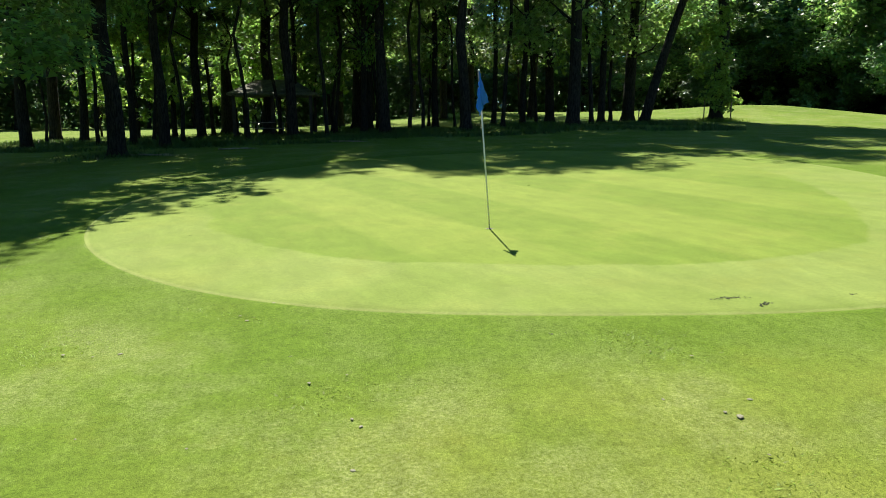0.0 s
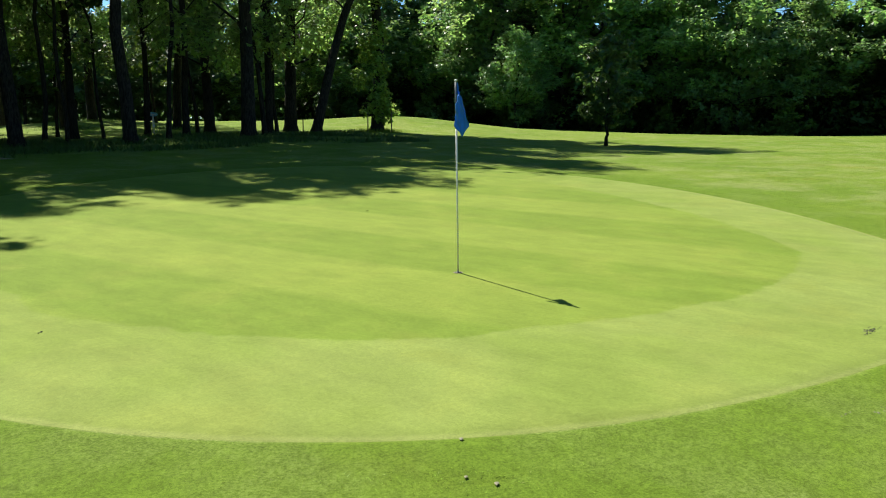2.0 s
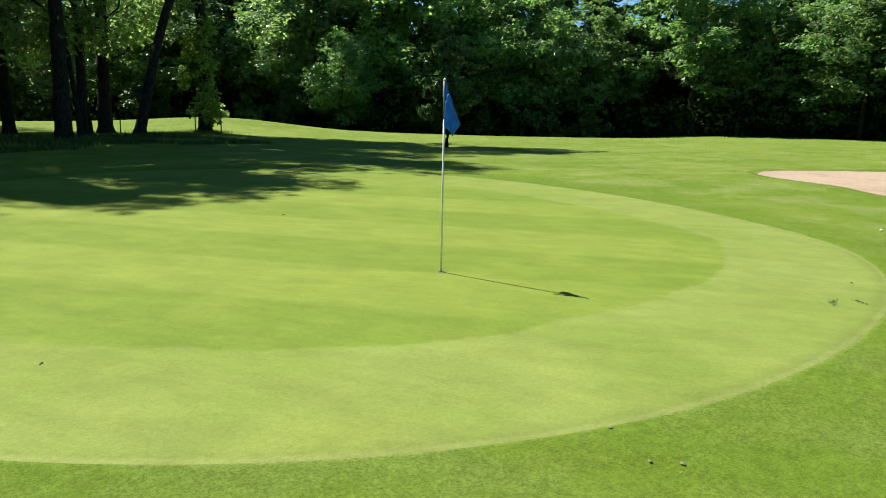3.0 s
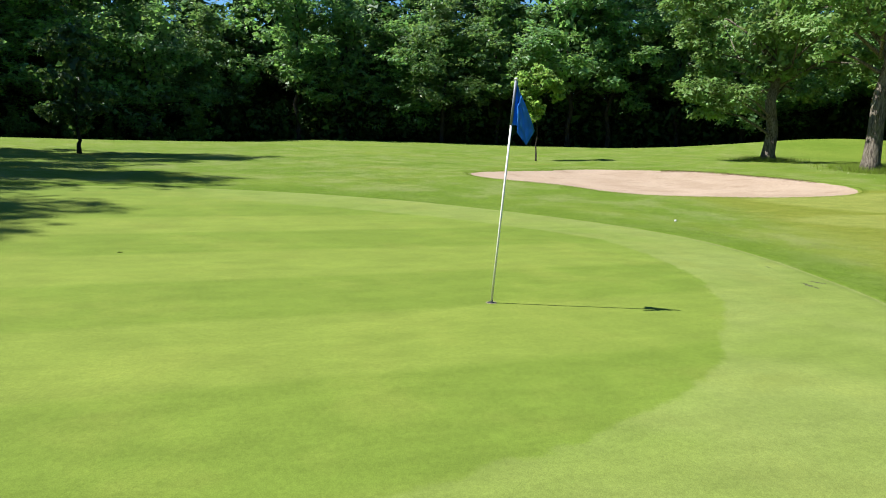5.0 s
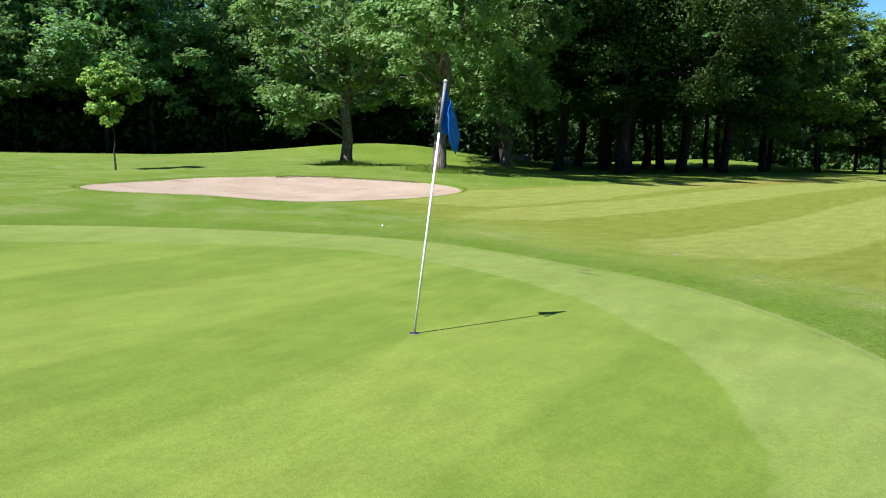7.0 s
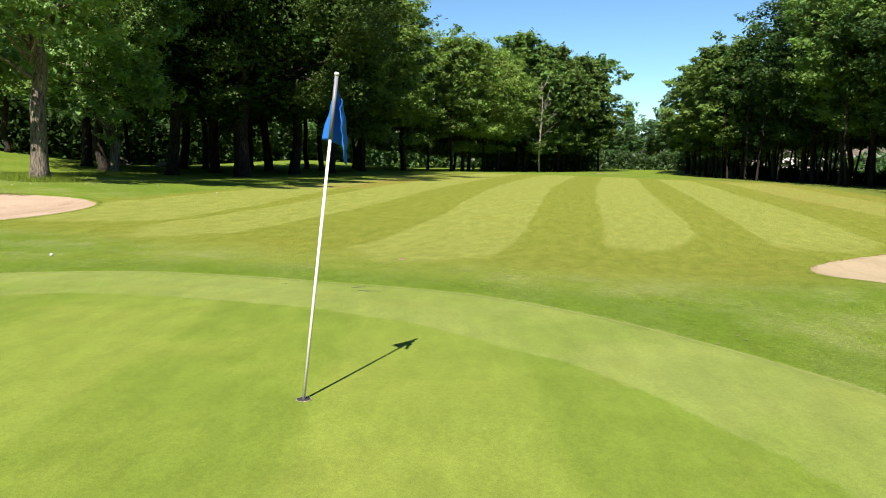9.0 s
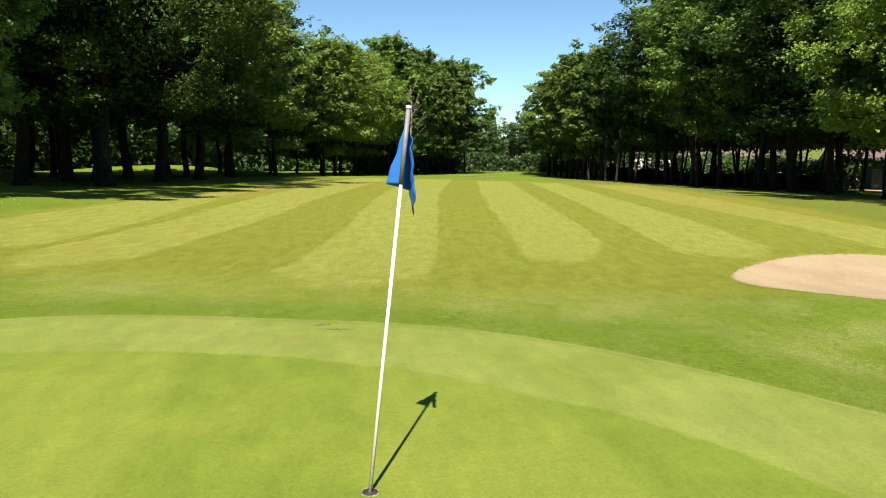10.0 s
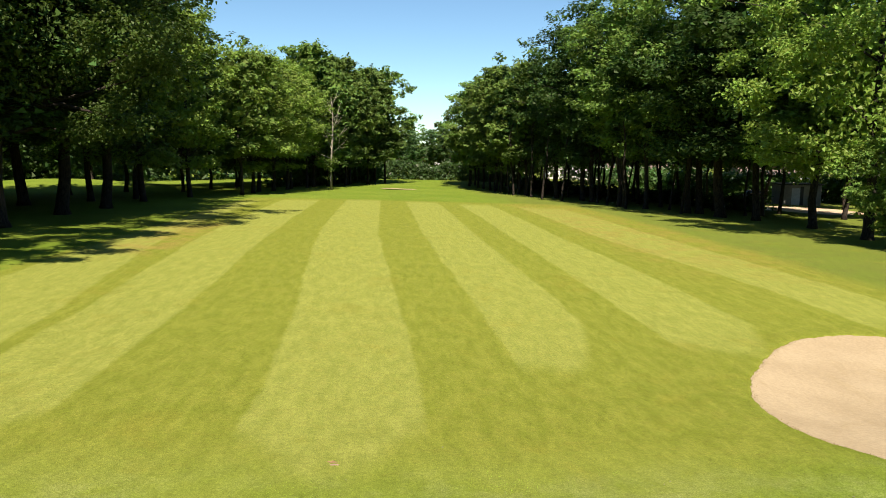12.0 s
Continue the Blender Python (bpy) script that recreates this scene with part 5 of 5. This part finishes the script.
def fallen_leaf(x, y, size, turn, mat, label):
    """A curled dry leaf on the grass."""
    top = thing("fallen_leaf", x, y, on_ground(x, y) + 0.014, label, "leaf", "dry leaves on the grass", turn)
    n, verts, faces = 6, [], []
    for i in range(n + 1):
        f = i / n
        half = 0.34 * math.sin(math.pi * min(0.97, f + 0.06)) * size
        lift = size * 0.04 * math.sin(2.6 * f)
        verts += [(size * (f - 0.5), -half, lift + 0.06 * half), (size * (f - 0.5), 0, lift - 0.02 * size), (size * (f - 0.5), half, lift + 0.12 * half)]
    for i in range(n):
        for k in (0, 1):
            a = i * 3 + k
            faces.append((a, a + 1, a + 4, a + 3))
    mesh_ob("blade", verts, faces, mat, top).modifiers.new("thickness", "SOLIDIFY").thickness = 0.0015


small = random.Random(8)
for x, y in ((-0.44, -6.4), (-0.5, -5.94), (1.57, -5.67), (1.64, -5.72), (-1.38, -4.92), (-1.24, -4.9), (-0.97, -5.36), (-1.88, -5.33), (1.25, -5.53), (-2.96, -4.94), (-2.54, -4.89), (1.76, -5.5), (-1.99, -3.95), (-1.88, -4.08), (-1.82, -3.57)):
    fallen_leaf(x, y, small.uniform(0.03, 0.06), small.uniform(0, 360), CHIP, "small curled pale dry leaf on the grass")


for _ in range(26):
    fallen_leaf(small.uniform(-3.2, 3.6), small.uniform(-7.4, -4.7), small.uniform(0.018, 0.034), small.uniform(0, 360), CHIP, "tiny curled dry leaf on the grass")


CLIPPING = plain("dry_clipping", (0.11, 0.12, 0.06), 0.9, 60, 0.4)


def crumbs(x, y, spread, count, long_way, label, mat):
    """A scatter of clippings and soil crumbs, one heap."""
    rng = np.random.default_rng(int(abs(x * 100) + abs(y * 10)))
    top = thing("turf_crumbs", x, y, on_ground(x, y) + (0.006 if math.hypot(x - 0.6, y - 4.6) < 8.5 else 0.010), label, "turf debris", "crumbs of turf on the grass", math.degrees(long_way))
    verts, faces = [], []
    for _ in range(count):
        c = np.array([rng.normal() * spread, rng.normal() * spread * 0.35, 0.004])
        r = 0.004 + 0.008 * rng.random()
        k = len(verts)
        for ang in (0.3, 1.9, 3.4, 4.9):
            verts.append(tuple(c + np.array([math.cos(ang) * r * (0.6 + rng.random()), math.sin(ang) * r * (0.6 + rng.random()), -0.004])))
        verts.append(tuple(c + np.array([0, 0, r * 0.45])))
        faces += [(k, k + 1, k + 4), (k + 1, k + 2, k + 4), (k + 2, k + 3, k + 4), (k + 3, k, k + 4)]
    tagged(mesh_ob("crumb", verts, faces, mat, top, smooth=False), kind="stuff")


crumbs(2.25, -3.33, 0.08, 60, 0.3, "dark scatter of turf crumbs on the green", SOIL)
crumbs(2.50, -3.48, 0.04, 46, 0.9, "dark clump of turf crumbs on the green", SOIL)
crumbs(3.38, -3.09, 0.03, 8, 0.5, "small scatter of turf crumbs at the green's edge", SOIL)
crumbs(0.46, -4.36, 0.035, 14, 0.2, "grey clump of clippings on the collar", CLIPPING)
crumbs(0.68, -4.43, 0.04, 6, 0.2, "loose clippings on the collar", CLIPPING)
crumbs(3.87, -6.22, 0.030, 90, 0.3, "pale pinkish soil laid bare in a divot", plain("pink_soil", (0.21, 0.135, 0.115), 0.95, 60, 0.3))
crumbs(3.92, -6.29, 0.045, 60, 0.3, "reddish crumbs of soil behind a divot", plain("red_soil", (0.16, 0.085, 0.05), 0.95, 60, 0.3))
crumbs(8.4, -16.9, 0.10, 50, 1.2, "dark divot crumbs on the fairway", SOIL)
crumbs(16.4, -12.5, 0.16, 50, 0.8, "dark tuft of dead grass by the rough", SOIL)
crumbs(-4.11, -0.31, 0.02, 10, 0.8, "tiny crumb of soil on the green", SOIL)

# pale fallen sticks at the wood's edge
for x, y, long, turn in ((-12.6, 14.6, 1.3, -8), (-10.2, 17.0, 0.8, 35), (-6.6, 19.6, 0.9, -20)):
    stick = thing("fallen_branch", x, y, on_ground(x, y) + 0.03, "thin pale fallen branch under the oaks", "branch", "fallen branches under the oaks", turn)
    v, f = tube([(-long, 0, 0), (-0.2 * long, 0.05, 0.02), (0.4 * long, -0.02, 0.02), (long, 0.08, 0.01)], [0.035, 0.03, 0.022, 0.008], 8)
    mesh_ob("stem", v, f, BARK_PALE, stick)
    v, f = tube([(0.1 * long, 0.0, 0.02), (0.5 * long, 0.3, 0.06)], [0.016, 0.006], 6)
    mesh_ob("twig", v, f, BARK_PALE, stick)

# a ball on the collar
ball = thing("golf_ball", 7.24, -2.2, on_ground(7.24, -2.2) + 0.031, "white golf ball on the short grass", "golf ball")
bm = bmesh.new()
bmesh.ops.create_icosphere(bm, subdivisions=4, radius=0.0213)
for k, q in enumerate(bm.verts):
    q.co *= 0.985 if k % 3 == 0 else 1.0
part("shell", bm, WHITE, ball, smooth=True)

# rock heap among the far trees
ROCK = plain("pale_rock", (0.17, 0.14, 0.11), 0.9, 6, 0.2, relief=0.02)
for x, y, s in ((48.1, -28.8, 0.8), (49.6, -29.6, 0.6), (48.5, -33.5, 0.7)):
    top = thing("rock", x, y, on_ground(x, y), "pale brown boulder under the trees", "rock", "boulders under the trees")
    bm = bmesh.new()
    bmesh.ops.create_icosphere(bm, subdivisions=3, radius=1)
    for q in bm.verts:
        q.co = Vector((q.co.x * 1.5, q.co.y, q.co.z * 0.62)) * s * (1 + 0.28 * noise.noise(q.co * 1.6 + Vector((x, y, 0))))
    part("stone", bm, ROCK, top)

# ---------------------------------------------------------------- longer grass
g_rng = np.random.default_rng(77)


def round_foot(x, y, reach, count):
    a, r = g_rng.random(count) * 6.2832, reach * np.abs(g_rng.normal(size=count)) * 0.6
    return np.stack([x + r * np.cos(a), y + r * np.sin(a)], -1)


feet = np.concatenate([round_foot(x, y, 1.2, 4000) for x, y in ((28.3, -7.6), (22.8, -10.1), (28.3, -16.3), (11.2, 31.8), (24.2, -10.4))])
blades("long_grass", feet, 0.20, 0.015, "long unmown grass round the tree feet", BLADE, 5)
ring_pts = []
for key in ("bunker_1", "bunker_2"):
    a, b, depth, r0, terms = BUNKERS[key]
    th = g_rng.random(9000) * 6.2832
    r = waves(th, r0, terms) * 1.012 + np.abs(g_rng.normal(size=9000)) * 0.09
    ring_pts.append(np.stack([a + r * np.cos(th), b + r * np.sin(th)], -1))
blades("bunker_grass", np.concatenate(ring_pts), 0.035, 0.010, "ragged grass lip round the sand", BLADE, 6)
# dead, trodden grass on the far rim of the pinkish sand
a, b, depth, r0, terms = BUNKERS["bunker_1"]
th = np.radians(g_rng.uniform(-70, -5, 2000))
r = waves(th, r0, terms) * 0.995 + g_rng.normal(size=2000) * 0.07 * (0.4 + np.abs(np.sin(9 * th)))
blades("dead_grass", np.stack([a + r * np.cos(th), b + r * np.sin(th)], -1), 0.035, 0.02, "brown dead grass on the bunker's rim", leaf_mat("dead_blade", (0.15, 0.110, 0.055), (0.12, 0.08, 0.04)), 8, 1.0)
count = 85000
th = np.radians(g_rng.uniform(196, 318, count))
r = green_radius(th) + 0.08 + 3.3 * g_rng.random(count) ** 1.15
blades("collar_grass", np.stack([GREEN_C[0] + r * np.cos(th), GREEN_C[1] + r * np.sin(th)], -1), 0.011, 0.009, "short mown collar grass blades", BLADE, 7, 1.6)
# dark rough growth on the wood's floor and round the oaks' feet
count = 60000
wx, wy = g_rng.uniform(-26, 10, count), g_rng.uniform(-4.0, 6.0, count)
wy = wy + 24.5 + 0.16 * wx
thick = np.sin(wx * 0.9 + 1.7 * np.sin(wy * 0.7)) + np.sin(wy * 1.3 + 0.5 * wx) + 0.6 * g_rng.normal(size=count)
keep = (thick > 0.1) & (wy > 15.5)
weeds = np.concatenate([np.stack([wx[keep], wy[keep]], -1)] + [round_foot(x, y, 1.5, 700) for x, y, *_ in NORTH])
blades("undergrowth_grass", weeds, 0.17, 0.035, "dark rough grass and weeds under the oaks", leaf_mat("weed_blade", (0.050, 0.088, 0.022), (0.09, 0.15, 0.03), 0.4), 9, 0.6)
a, b, depth, r0, terms = BUNKERS["bunker_2"]
th = np.radians(g_rng.uniform(-70, 60, 3600))
r = waves(th, r0, terms) * 1.0 + 0.05 + g_rng.normal(size=3600) * 0.07
blades("dead_grass", np.stack([a + r * np.cos(th), b + r * np.sin(th)], -1), 0.022, 0.016, "dry straw grass on the bunker's rim", leaf_mat("straw_blade", (0.19, 0.155, 0.060), (0.17, 0.13, 0.05)), 10, 1.4)


def daisies(name, spots, reach, each, label):
    """Tiny white flowers scattered in the rough, each a small eight-sided cup on the grass tips."""
    verts, faces = [], []
    for x, y in spots:
        for _ in range(each):
            px, py = x + g_rng.normal() * reach, y + g_rng.normal() * reach * 0.6
            r, z0 = g_rng.uniform(0.007, 0.013), float(sand_level(px, py)) + g_rng.uniform(0.05, 0.09)
            k = len(verts)
            verts += [(px + r * math.cos(0.785 * i), py + r * math.sin(0.785 * i), z0 + 0.004 * math.cos(1.57 * i)) for i in range(8)]
            verts += [(px, py, z0 - 0.006), (px, py, z0 - 0.05)]
            faces += [(k + i, k + (i + 1) % 8, k + 8) for i in range(8)] + [(k, k + 8, k + 9)]
    return tagged(mesh_ob(name, verts, faces, WHITE, smooth=False), label, "flowers", kind="stuff")


daisies("daisies", ((20.5, -9.6), (21.8, -11.4), (23.6, -12.6), (19.6, -11.8), (22.4, -14.6), (25.4, -9.2)), 1.3, 20, "tiny white daisies in the rough by the trees")
